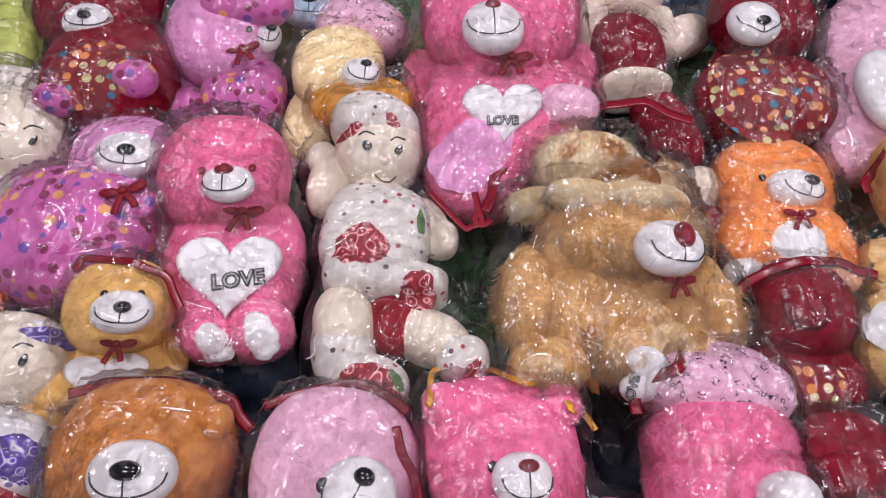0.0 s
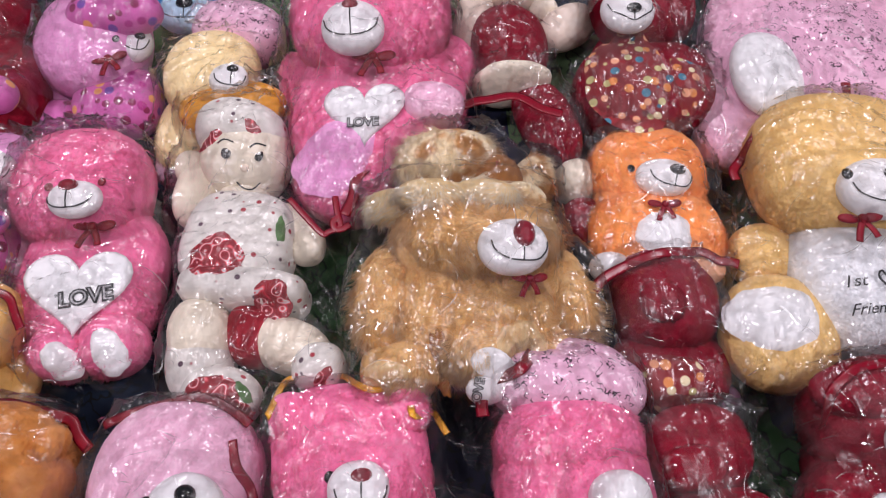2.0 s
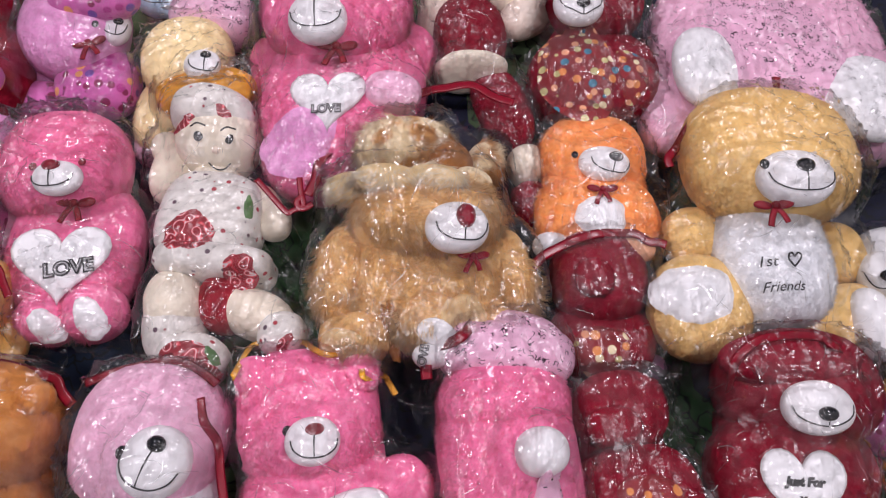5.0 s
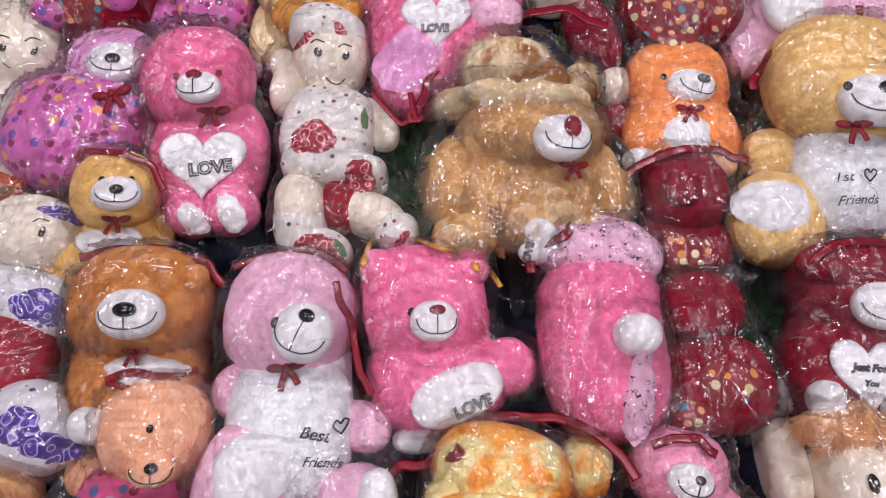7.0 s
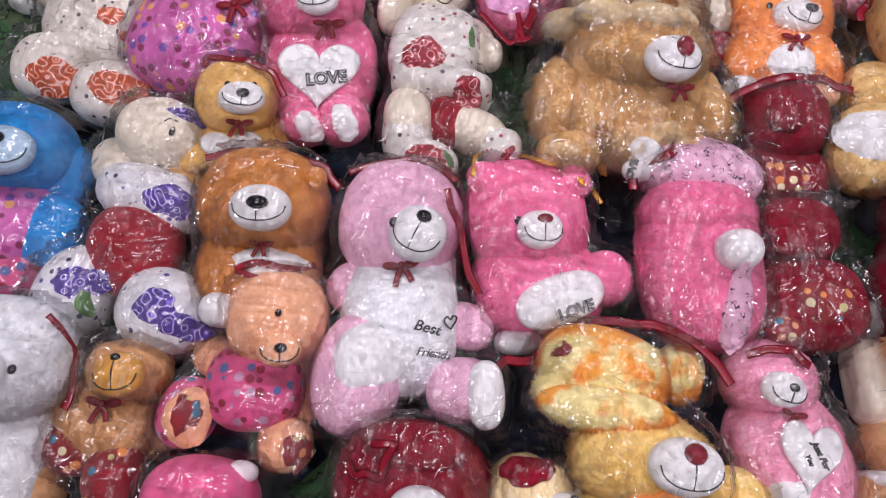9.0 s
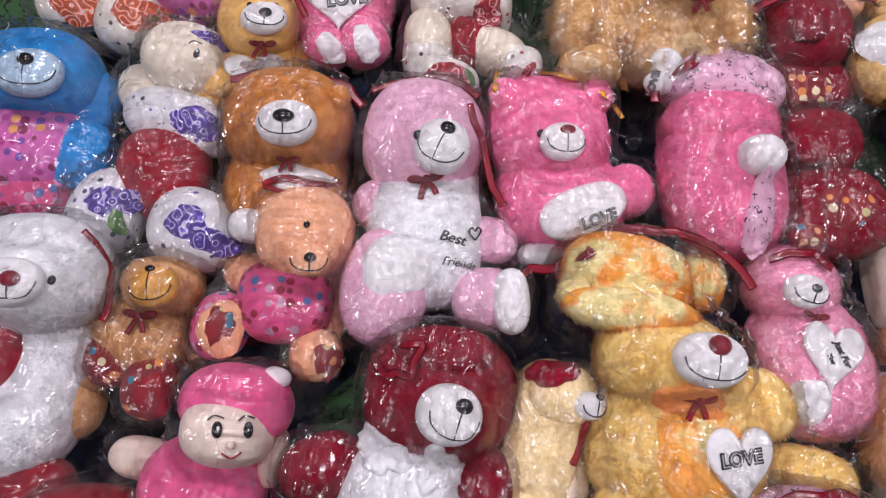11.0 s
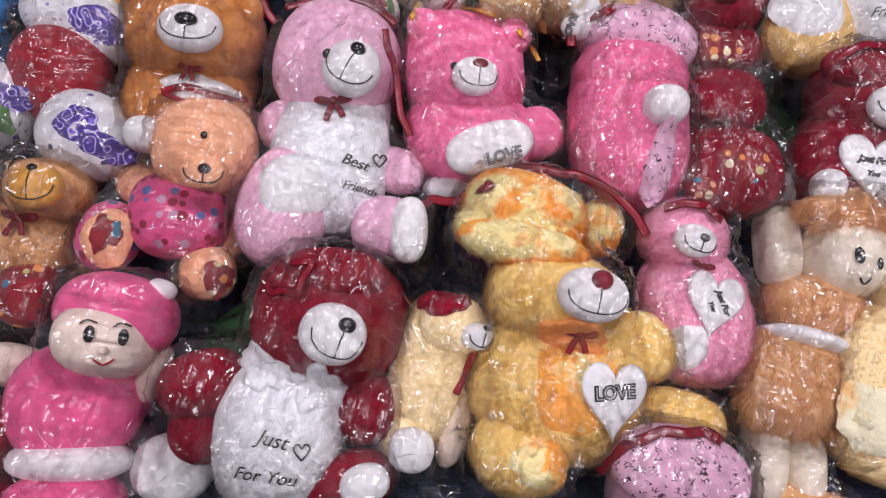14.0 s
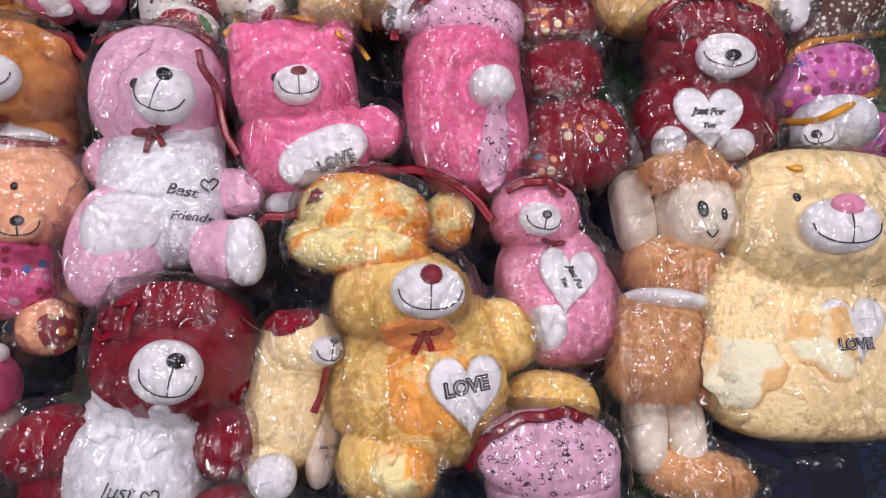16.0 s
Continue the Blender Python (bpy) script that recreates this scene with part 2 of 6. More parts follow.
M = {
    "red": cloth("red_cloth", (0.33, 0.006, 0.022)),
    "felt": cloth("white_felt", (0.86, 0.865, 0.88), 0.7, 900, 0.06),
    "skin": cloth("cream_doll_cloth", (0.89, 0.75, 0.64), 0.6, 600, 0.05),
    "doll_white": cloth("off_white_doll_cloth", (0.86, 0.78, 0.64), 0.6, 600, 0.05),
    "lime": cloth("lime_cloth", (0.55, 0.62, 0.16)),
    "ochre": cloth("ochre_cloth", (0.72, 0.36, 0.07)),
    "pink_cloth": cloth("bright_pink_cloth", (0.88, 0.12, 0.33)),
    "ribbon": cloth("maroon_ribbon", (0.22, 0.004, 0.016), 0.45),
    "frill": cloth("yellow_frill", (0.80, 0.36, 0.03), 0.5),
    "ink": glossy("black_thread", INK, 0.5),
    "nose": glossy("black_nose", (0.012, 0.013, 0.016), 0.16),
    "red_nose": cloth("maroon_nose_cloth", (0.22, 0.01, 0.025), 0.4),
    "pink_nose": cloth("pink_nose_cloth", (0.8, 0.3, 0.45), 0.5),
    "polka_red": dots("maroon_spotted_cloth", (0.28, 0.012, 0.020), MULTI, 46, 0.33),
    "polka_lilac": dots("lilac_spotted_cloth", (0.72, 0.16, 0.50), [(0.25, 0.02, 0.10), (0.2, 0.08, 0.4), (0.85, 0.40, 0.15), (0.25, 0.02, 0.10), (0.5, 0.05, 0.3)], 46, 0.36),
    "polka_pink": dots("pink_spotted_cloth", (0.80, 0.10, 0.30), [(0.30, 0.01, 0.05), (0.10, 0.14, 0.35), (0.30, 0.01, 0.05), (0.55, 0.3, 0.45)], 48, 0.36),
    "polka_brown": dots("brown_spotted_cloth", (0.10, 0.035, 0.015), [(0.8, 0.75, 0.65), (0.7, 0.6, 0.45)], 90, 0.3),
    "doodle": doodle("pink_doodle_cloth", (0.86, 0.50, 0.68), (0.03, 0.008, 0.025)),
    "spot_red": dots("red_speckled_white_cloth", (0.88, 0.85, 0.80), [(0.40, 0.03, 0.05), (0.10, 0.05, 0.08)], 44, 0.15),
    "spot_violet": dots("violet_speckled_white_cloth", (0.86, 0.86, 0.90), [(0.12, 0.07, 0.36), (0.05, 0.05, 0.12)], 40, 0.16),
    "spot_orange": dots("grey_speckled_white_cloth", (0.88, 0.83, 0.75), [(0.07, 0.05, 0.06), (0.12, 0.06, 0.08)], 44, 0.16),
    "petal_red": petals("red_rose_print", (0.50, 0.03, 0.05)),
    "petal_violet": petals("violet_rose_print", (0.13, 0.07, 0.46)),
    "petal_orange": petals("orange_rose_print", (0.80, 0.14, 0.04)),
    "leaf": cloth("printed_leaf_green", (0.12, 0.24, 0.09)),
    "thread": cloth("grey_thread", (0.42, 0.42, 0.44)),
    "hem": glossy("dark_red_plastic_hem", (0.24, 0.003, 0.018), 0.28),
    "yellow_hem": glossy("yellow_plastic_hem", (0.85, 0.42, 0.04), 0.3),
    "film": film("clear_cellophane"),
    "crease": glint_film("cellophane_glint"),
}
for key, recipe in PLUSH.items():
    M[key] = fur(*recipe)
    M[key + "_pile"] = fur(recipe[0] + "_pile", *recipe[1:], pile=True)
FURRY = {"hot_pink": 0.0065, "mid_pink": 0.007, "pale_pink": 0.0035, "lilac": 0.0035, "tan": 0.003, "gold": 0.004, "brown": 0.008, "shaggy": 0.019, "blond": 0.019, "cream_pile": 0.016, "orange": 0.007, "maroon": 0.0045, "yellow": 0.009, "blotch": 0.008, "pale_blotch": 0.007, "cream": 0.0045, "white": 0.006, "blue": 0.003, "peach": 0.004, "hair": 0.012}


# ---- mesh helpers ----
def mesh_of(name, verts, faces, mats, index=None, smooth=True):
    me = bpy.data.meshes.new(name)
    me.from_pydata(verts, [], faces)
    for m in mats:
        me.materials.append(m)
    if index is not None:
        me.polygons.foreach_set("material_index", index)
    me.polygons.foreach_set("use_smooth", [smooth] * len(me.polygons))
    me.update()
    return me


def wobble(p, seed, scale):
    """Smooth lumpy noise of an array of points."""
    r = np.random.RandomState(seed)
    out = np.zeros(len(p))
    for k in range(6):
        d = r.normal(size=3)
        d *= scale * (0.6 + 0.5 * k) / np.linalg.norm(d)
        out += np.sin(p @ d + r.rand() * 6.28) / (1.4 + 0.5 * k)
    return out / 2.2


def blob_mesh(axes, rot, seed, furry=0.0, lumps=0.05, square=2.25, nu=30, nv=18):
    """A stuffed ellipsoid, slightly boxy and lumpy, with single tufts of pile standing on it."""
    a, b, c = (v - 0.4 * furry for v in axes)
    u = np.linspace(0, 2 * np.pi, nu, endpoint=False)
    v = np.linspace(-np.pi / 2, np.pi / 2, nv + 1)[1:-1]
    U, V = np.meshgrid(u, v)
    d = np.stack([np.cos(V) * np.cos(U), np.cos(V) * np.sin(U), np.sin(V)], -1).reshape(-1, 3)
    d = np.vstack([d, [[0, 0, -1], [0, 0, 1]]])
    p = d / (np.abs(d) ** square).sum(1, keepdims=True) ** (1 / square)
    p = p * np.array([a, b, c])
    p *= (1 + lumps * wobble(p, seed, 1.6 / max(0.02, min(a, b))))[:, None]
    rows = nv - 1
    faces = []
    for i in range(rows - 1):
        for j in range(nu):
            k = (j + 1) % nu
            faces.append((i * nu + j, i * nu + k, (i + 1) * nu + k, (i + 1) * nu + j))
    s, n = rows * nu, rows * nu + 1
    for j in range(nu):
        k = (j + 1) % nu
        faces.append((s, k, j))
        faces.append((n, (rows - 1) * nu + j, (rows - 1) * nu + k))
    co, si = math.cos(rot), math.sin(rot)
    R = np.array([[co, -si, 0], [si, co, 0], [0, 0, 1]])
    p = p @ R.T
    normals = d / np.array([a, b, c])
    normals = normals / np.linalg.norm(normals, axis=1, keepdims=True) @ R.T
    if furry:
        r = np.random.RandomState(seed + 7)
        area = 2 * math.pi * ((a * b) ** 1.6 / 3 + (a * c) ** 1.6 / 3 + (b * c) ** 1.6 / 3) ** (1 / 1.6)
        count = int(area * 170000)
        g = r.normal(size=(count, 3))
        g[:, 2] = np.abs(g[:, 2]) * 1.0 - 0.25
        g /= np.linalg.norm(g, axis=1, keepdims=True)
        q = g / (np.abs(g) ** square).sum(1, keepdims=True) ** (1 / square) * np.array([a, b, c])
        q *= (1 + lumps * wobble(q, seed, 1.6 / max(0.02, min(a, b))))[:, None]
        nn = g / np.array([a, b, c])
        nn /= np.linalg.norm(nn, axis=1, keepdims=True)
        q, nn = q @ R.T, nn @ R.T
        swirl = wobble(q, seed + 3, 75.0)
        lay = np.stack([np.sin(swirl * 2.5), -np.cos(swirl * 2.5), 0 * swirl], -1)
        way = nn * 0.30 + lay * 0.75 + r.normal(size=(count, 3)) * 0.16
        way /= np.linalg.norm(way, axis=1, keepdims=True)
        ln = furry * (0.6 + 0.8 * r.rand(count, 1))
        facing = nn * 0.4 + np.array([0.0, 0.0, 0.6])
        side = np.cross(way, facing)
        side /= np.linalg.norm(side, axis=1, keepdims=True) + 1e-9
        wd = 0.0004 + 0.0005 * r.rand(count, 1)
        root = q - nn * 0.001
        base = len(p)
        tri = np.stack([root - side * wd, root + side * wd, root + way * ln], 1)
        down = np.cross(tri[:, 1] - tri[:, 0], tri[:, 2] - tri[:, 0])[:, 2] < 0
        tri[down] = tri[down][:, [1, 0, 2]]
        tri = tri.reshape(-1, 3)
        p = np.vstack([p, tri])
        normals = np.vstack([normals, np.repeat(nn, 3, axis=0)])
        faces += [(base + 3 * i, base + 3 * i + 1, base + 3 * i + 2) for i in range(count)]
    return p, faces, normals


def tube_mesh(points, radius, flat=1.0, sides=6):
    """A round or flattened cord through the given points, rounded off between them."""
    P = [Vector(q) for q in points]
    path = []
    for i in range(len(P) - 1):
        p0, p1, p2, p3 = P[max(i - 1, 0)], P[i], P[i + 1], P[min(i + 2, len(P) - 1)]
        for k in range(6):
            t = k / 6
            path.append(0.5 * (2 * p1 + (p2 - p0) * t + (2 * p0 - 5 * p1 + 4 * p2 - p3) * t * t + (3 * p1 - p0 - 3 * p2 + p3) * t ** 3))
    path.append(P[-1])
    verts, faces = [], []
    for i, q in enumerate(path):
        d = (path[min(i + 1, len(path) - 1)] - path[max(i - 1, 0)]).normalized()
        side = d.cross(Vector((0, 0, 1)))
        side = side.normalized() if side.length > 1e-4 else Vector((1, 0, 0))
        up = side.cross(d)
        for k in range(sides):
            w = 2 * math.pi * k / sides
            verts.append(q + side * math.cos(w) * radius + up * math.sin(w) * radius * flat)
    for i in range(len(path) - 1):
        for k in range(sides):
            n = (k + 1) % sides
            faces.append((i * sides + k, i * sides + n, (i + 1) * sides + n, (i + 1) * sides + k))
    faces += [tuple(range(sides))[::-1], tuple((len(path) - 1) * sides + k for k in range(sides))]
    return np.array([tuple(v) for v in verts]), faces


def heart_mesh(w, h, thick):
    """A stuffed felt heart, flat underneath."""
    n = 36
    ring = []
    for i in range(n):
        t = 2 * math.pi * i / n
        ring.append((math.sin(t) ** 3, (13 * math.cos(t) - 5 * math.cos(2 * t) - 2 * math.cos(3 * t) - math.cos(4 * t)) / 15.0))
    verts, faces = [], []
    for s, z in ((1.0, 0.0), (1.03, 0.4), (0.92, 0.8), (0.6, 0.96), (0.25, 1.0)):
        verts += [(x * s * w, y * s * h, z * thick) for x, y in ring]
    for k in range(4):
        for i in range(n):
            j = (i + 1) % n
            faces.append((k * n + j, k * n + i, (k + 1) * n + i, (k + 1) * n + j))
    verts.append((0, 0, thick))
    faces += [(4 * n + (i + 1) % n, 4 * n + i, 5 * n) for i in range(n)]
    return np.array(verts), faces


def text_mesh(words, width, bold=0.0, like=None):
    """Raised lettering of a given width, centred."""
    cu = bpy.data.curves.new("lettering", "FONT")
    cu.body, cu.align_x, cu.align_y, cu.extrude, cu.offset, cu.resolution_u = words, "CENTER", "CENTER", 0.02, bold, 3
    cu.shear = 0.0 if words == "LOVE" else 0.28
    ob = bpy.data.objects.new("lettering", cu)
    scene.collection.objects.link(ob)
    me = bpy.data.meshes.new_from_object(ob.evaluated_get(bpy.context.evaluated_depsgraph_get()))
    bpy.data.objects.remove(ob)
    co = np.array([tuple(v.co) for v in me.vertices])
    size = co[:, 0].max() - co[:, 0].min()
    me["scale"] = like or width / size
    me.transform(Matrix.Scale(me["scale"], 4))
    return me


class Toy:
    """A stuffed toy: an Empty with its parts, or one joined mesh for a doll."""

    def __init__(self, name, label, category, x, y, z=0.0, doll=False, group=""):
        self.name, self.doll, self.at, self.blobs, self.hulls, self.seed = name, doll, Vector((x, y, z)), [], [], int(abs(x) * 977 + abs(y) * 3571) % 9000
        self.v, self.f, self.i, self.mats = [], [], [], []
        self.count = 0
        self.label, self.category, self.group = label, category, group
        if not doll:
            self.root = tagged(new(name), label, category, group)
            self.root.location = self.at

    def place(self, name, verts, faces, mat, parent=None, label="", turn=None, at=(0, 0, 0), pile_from=None):
        verts = np.asarray(verts)
        if turn is not None:
            verts = verts @ np.array(turn).T
        if self.doll:
            base = self.count
            self.v.append(verts + np.array(at))
            self.f += [tuple(base + k for k in f) for f in faces]
            if mat not in self.mats:
                self.mats.append(mat)
            solid = len(faces) if pile_from is None else pile_from
            self.i += [self.mats.index(mat)] * solid
            if solid < len(faces):
                if mat + "_pile" not in self.mats:
                    self.mats.append(mat + "_pile")
                self.i += [self.mats.index(mat + "_pile")] * (len(faces) - solid)
            self.count += len(verts)
            return None
        mats, index = [M[mat]], None
        if pile_from is not None and pile_from < len(faces):
            mats, index = mats + [M[mat + "_pile"]], [0] * pile_from + [1] * (len(faces) - pile_from)
        ob = new(name, mesh_of(name, verts.tolist(), faces, mats, index))
        ob.parent = parent or self.root
        ob.location = Vector(at) - (parent.location if parent else Vector((0, 0, 0)))
        if label:
            ob["label"] = label
        return ob

    def blob(self, name, mat, at, axes, rot=0.0, parent=None, label="", fluff=None, lumps=0.05, square=2.25, wrap=True):
        self.seed += 13
        if name == "neck":
            at, axes = (at[0], at[1], at[2] * 1.1), (axes[0] * 1.08, axes[1], axes[2] * 1.14)
        small = max(axes) < 0.02
        v, f, nrm = blob_mesh(axes, radians(rot), self.seed, FURRY.get(mat, 0.0) if fluff is None else fluff, lumps, square, 14 if small else 30, 8 if small else 18)
        if wrap:
            self.blobs.append((at, axes, radians(rot)))
            keep = (14 * 7 + 2) if small else (30 * 17 + 2)
            self.hulls.append(BVHTree.FromPolygons((v[:keep] + np.array(at)).tolist(), [q for q in f if max(q) < keep]))
        ob = self.place(name, v, f, mat, parent, label, None, at, (112 if small else 540) if mat + "_pile" in M else None)
        if ob and len(v) > 1200:
            ob.data.normals_split_custom_set_from_vertices(nrm.tolist())
        return ob

    def face(self, mat, at, axes, rot, nose, nose_axes, nose_mat, tilt=(0, 0, 1)):
        """A muzzle with its nose and the stitched mouth."""
        muz = self.blob("muzzle", mat, at, axes, rot, None, "", None, 0.02, 2.1)
        a, b, c = axes
        ca, sa = math.cos(radians(rot)), math.sin(radians(rot))

        def over(u, w, lift):
            x, y = u * a, w * b
            h = c * max(0.0, 1 - abs(u) ** 2.1 - abs(w) ** 2.1) ** (1 / 2.1)
            return (at[0] + x * ca - y * sa, at[1] + x * sa + y * ca, at[2] + h + lift)

        nu, nw = nose
        spot = over(nu, nw, 0.0)
        self.blob("nose", nose_mat, spot, nose_axes, rot, muz, "", 0.0, 0.02, 2.0, False)
        low = (nu * 0.75, min(nw - 0.4, -0.74))
        cheek = [(low[0] + side * u, w) for side, u, w in ((-1, 0.84, -0.02), (-1, 0.74, -0.38), (-1, 0.42, -0.66), (0, 0, low[1]), (1, 0.42, -0.66), (1, 0.74, -0.38), (1, 0.84, -0.02))]
        for line in ([(nu, nw - 0.1), ((nu + low[0]) / 2, (nw + low[1]) / 2), low], cheek):
            pts = []
            for u, w in line:
                k = max(1.0, math.hypot(u, w) / 0.93)
                pts.append(over(u / k, w / k, 0.0006))
            v, f = tube_mesh(pts, 0.0011, 1.0, 5)
            self.place("mouth", v - (0 if self.doll else np.array(at)), f, "ink", muz, "", None, (0, 0, 0) if self.doll else at)
        return muz

    def height(self, x, y):
        best = -self.at.z
        for tree in self.hulls:
            spot = tree.ray_cast(Vector((x, y, 1.0)), Vector((0, 0, -1)))[0]
            if spot is not None:
                best = max(best, spot.z)
        return best

    def drape(self, name, mat, at, size, rot, lift=0.006, ragged=0.05, parent=None):
        """A sewn-on or printed patch that follows the stuffed form under it."""
        self.seed += 5
        r = np.random.RandomState(self.seed)
        ph, n, rings = r.rand(3) * 6.28, 32, 8
        co, si = math.cos(radians(rot)), math.sin(radians(rot))
        mid = self.height(*at) - 0.022
        verts, faces = [], []
        for k in range(rings + 1):
            s = k / rings
            for i in range(n):
                w = 2 * math.pi * i / n
                q = 1 + ragged * (math.sin(3 * w + ph[0]) + 0.7 * math.sin(5 * w + ph[1]) + 0.5 * math.sin(9 * w + ph[2]))
                u, v = math.cos(w) * s * q * size[0], math.sin(w) * s * q * size[1]
                x, y = at[0] + u * co - v * si, at[1] + u * si + v * co
                verts.append((x, y, max(self.height(x, y), mid) + (lift * (1 - s ** 6) - 0.0005 if k < rings else -0.003)))
        for k in range(rings):
            for i in range(n):
                j = (i + 1) % n
                faces.append((k * n + i, (k + 1) * n + i, (k + 1) * n + j, k * n + j))
        return self.place(name, np.array(verts), faces, mat, parent)

    # Small felt ones are highlights, put onto the dolls' eyes as white dots.
    def eye(self, at, r, mat="nose", parent=None):
        return self.blob("eye", mat, at, (r, r * 1.15, r * 0.6), 0, parent, "", 0.0, 0.0, 2.0, False)

    def heart(self, mat, at, w, h, rot, normal, words="", text_at=(0, 0), text_w=0.05, text_rot=0.0, thick=0.012, bars=0):
        turn = Vector((0, 0, 1)).rotation_difference(Vector(normal)).to_matrix() @ Matrix.Rotation(radians(rot), 3, "Z")
        v, f = heart_mesh(w, h, thick)
        ob = self.place("heart", v, f, mat, None, "", turn, at)
        self.blobs.append((at, (w * 0.8, h * 0.8, thick), radians(rot)))
        self.words(words, at, turn, text_at, text_w, text_rot - rot, thick, ob, bars)
        return ob

    def words(self, words, at, turn, text_at, text_w, text_rot, thick, parent, bars=0, bold=0.07):
        spin = turn @ Matrix.Rotation(radians(text_rot), 3, "Z")
        spot = Vector(at) + turn @ Vector((text_at[0], text_at[1], thick + 0.0008))
        for k, line in enumerate(words.split("/") if words else []):
            if self.doll:
                break
            me = text_mesh(line, text_w * len(line) / max(len(w) for w in words.split("/")), bold)
            place = spot + spin @ Vector((0, -k * text_w * 0.42, 0))
            me.transform(spin.to_4x4())
            if parent is None:
                for v in me.vertices:
                    v.co.z = self.height(place.x + v.co.x, place.y + v.co.y) - place.z + 0.006
            me.materials.clear()
            me.materials.append(M["ink"])
            ob = new("lettering", me)
            ob.parent = parent or self.root
            ob.location = place - (parent.location if parent else Vector((0, 0, 0)))
            if line == "LOVE":
                fill = text_mesh(line, text_w, -0.012, me["scale"])
                fill.transform(spin.to_4x4())
                if parent is None:
                    for v in fill.vertices:
                        v.co.z = self.height(place.x + v.co.x, place.y + v.co.y) - place.z + 0.0068
                else:
                    fill.transform(Matrix.Translation(spin @ Vector((0, 0, 0.0008))))
                fill.materials.clear()
                fill.materials.append(M["thread"])
                top = new("lettering_fill", fill)
                top.parent = ob.parent
                top.location = ob.location
        for k in range(bars):
            w = text_w * (0.5 - 0.08 * k)
            v = np.array([(-w, -0.0016, 0), (w, -0.0016, 0), (w, 0.0016, 0), (-w, 0.0016, 0), (-w, -0.0016, 0.001), (w, -0.0016, 0.001), (w, 0.0016, 0.001), (-w, 0.0016, 0.001)])
            f = [(4, 5, 6, 7), (0, 1, 5, 4), (1, 2, 6, 5), (2, 3, 7, 6), (3, 0, 4, 7)]
            self.place("lettering_bar", v, f, "ink", parent, "", spin, spot + spin @ Vector((0, -k * 0.010, 0)))

    def cord(self, name, mat, points, radius, flat=1.0, parent=None):
        if name == "drawstring":
            name, radius, flat, mat = "bag_hem", radius * 1.35, 0.09, {"ribbon": "hem", "red": "hem", "frill": "yellow_hem"}[mat]
        v, f = tube_mesh(points, radius, flat)
        return self.place(name, v, f, mat, parent)

    def bow(self, at, w, rot, mat="ribbon"):
        """A tied ribbon: two loops, a knot and two tails."""
        co, si = math.cos(radians(rot)), math.sin(radians(rot))
        verts, faces, n = [], [], 0
        for x, y, tilt, long in ((-0.52, 0.12, -16, 0.50), (0.5, 0.08, 12, 0.46), (0, 0, 0, 0.2)):
            v, f, _ = blob_mesh((long * w, (0.27 if long > 0.3 else 0.2) * w, 0.16 * w), radians(rot + tilt), int(abs(x) * 50) + 3, 0.0, 0.25, 2.2, 14, 8)
            verts.append(v + np.array([x * w * co - y * w * si, x * w * si + y * w * co, 0.003 if long > 0.3 else 0.006]))
            faces += [tuple(n + k for k in q) for q in f]
            n += len(v)
        for pts in ([(0, 0, 0.002), (-0.3, -0.5, 0.001), (-0.5, -0.95, 0)], [(0, 0, 0.002), (0.25, -0.5, 0.001), (0.34, -0.85, 0)]):
            v, f = tube_mesh([(x * w * co - y * w * si, x * w * si + y * w * co, z + 0.003) for x, y, z in pts], 0.15 * w, 0.3)
            verts.append(v)
            faces += [tuple(n + k for k in q) for q in f]
            n += len(v)
        return self.place("bow", np.vstack(verts), faces, mat, None, "", None, at)

    def bag(self, margin=0.018, seed=0, puff=0.009):
        """The clear bag: a sheet draped over the toy, tucked down round it, fully creased, with glint slivers on top.
        """
        step = 0.0055
        margin *= 1.3
        lo = [min(at[k] - max(ax[:2]) for at, ax, _ in self.blobs) - margin - 0.03 for k in (0, 1)]
        hi = [max(at[k] + max(ax[:2]) for at, ax, _ in self.blobs) + margin + 0.03 for k in (0, 1)]
        X, Y = np.meshgrid(np.arange(lo[0], hi[0], step), np.arange(lo[1], hi[1], step))
        floor = -self.at.z + 0.004
        H = np.full(X.shape, floor)
        near = np.full(X.shape, 9.0)
        for at, (a, b, c), r in self.blobs:
            dx, dy = X - at[0], Y - at[1]
            u, w = (dx * math.cos(r) + dy * math.sin(r)) / a, (-dx * math.sin(r) + dy * math.cos(r)) / b
            k = (np.abs(u) ** 2.25 + np.abs(w) ** 2.25)
            H = np.maximum(H, np.where(k < 1, at[2] + c * np.clip(1 - k, 0, 1) ** (1 / 2.25), floor))
            near = np.minimum(near, (np.sqrt(u * u + w * w) - 1) * min(a, b))

        def grow(A):
            B = A.copy()
            B[1:] = np.maximum(B[1:], A[:-1])
            B[:-1] = np.maximum(B[:-1], A[1:])
            C = B.copy()
            C[:, 1:] = np.maximum(C[:, 1:], B[:, :-1])
            C[:, :-1] = np.maximum(C[:, :-1], B[:, 1:])
            return C

        def blur(A):
            P = np.pad(A, 1, mode="edge")
            return (P[:-2, 1:-1] + P[2:, 1:-1] + P[1:-1, :-2] + P[1:-1, 2:] + 2 * P[1:-1, 1:-1]) / 6

        S = H
        for k in range(3):
            S = grow(S)
        for k in range(7):
            S = blur(S)
        r = np.random.RandomState(self.seed + seed)
        fold = np.zeros(X.shape)
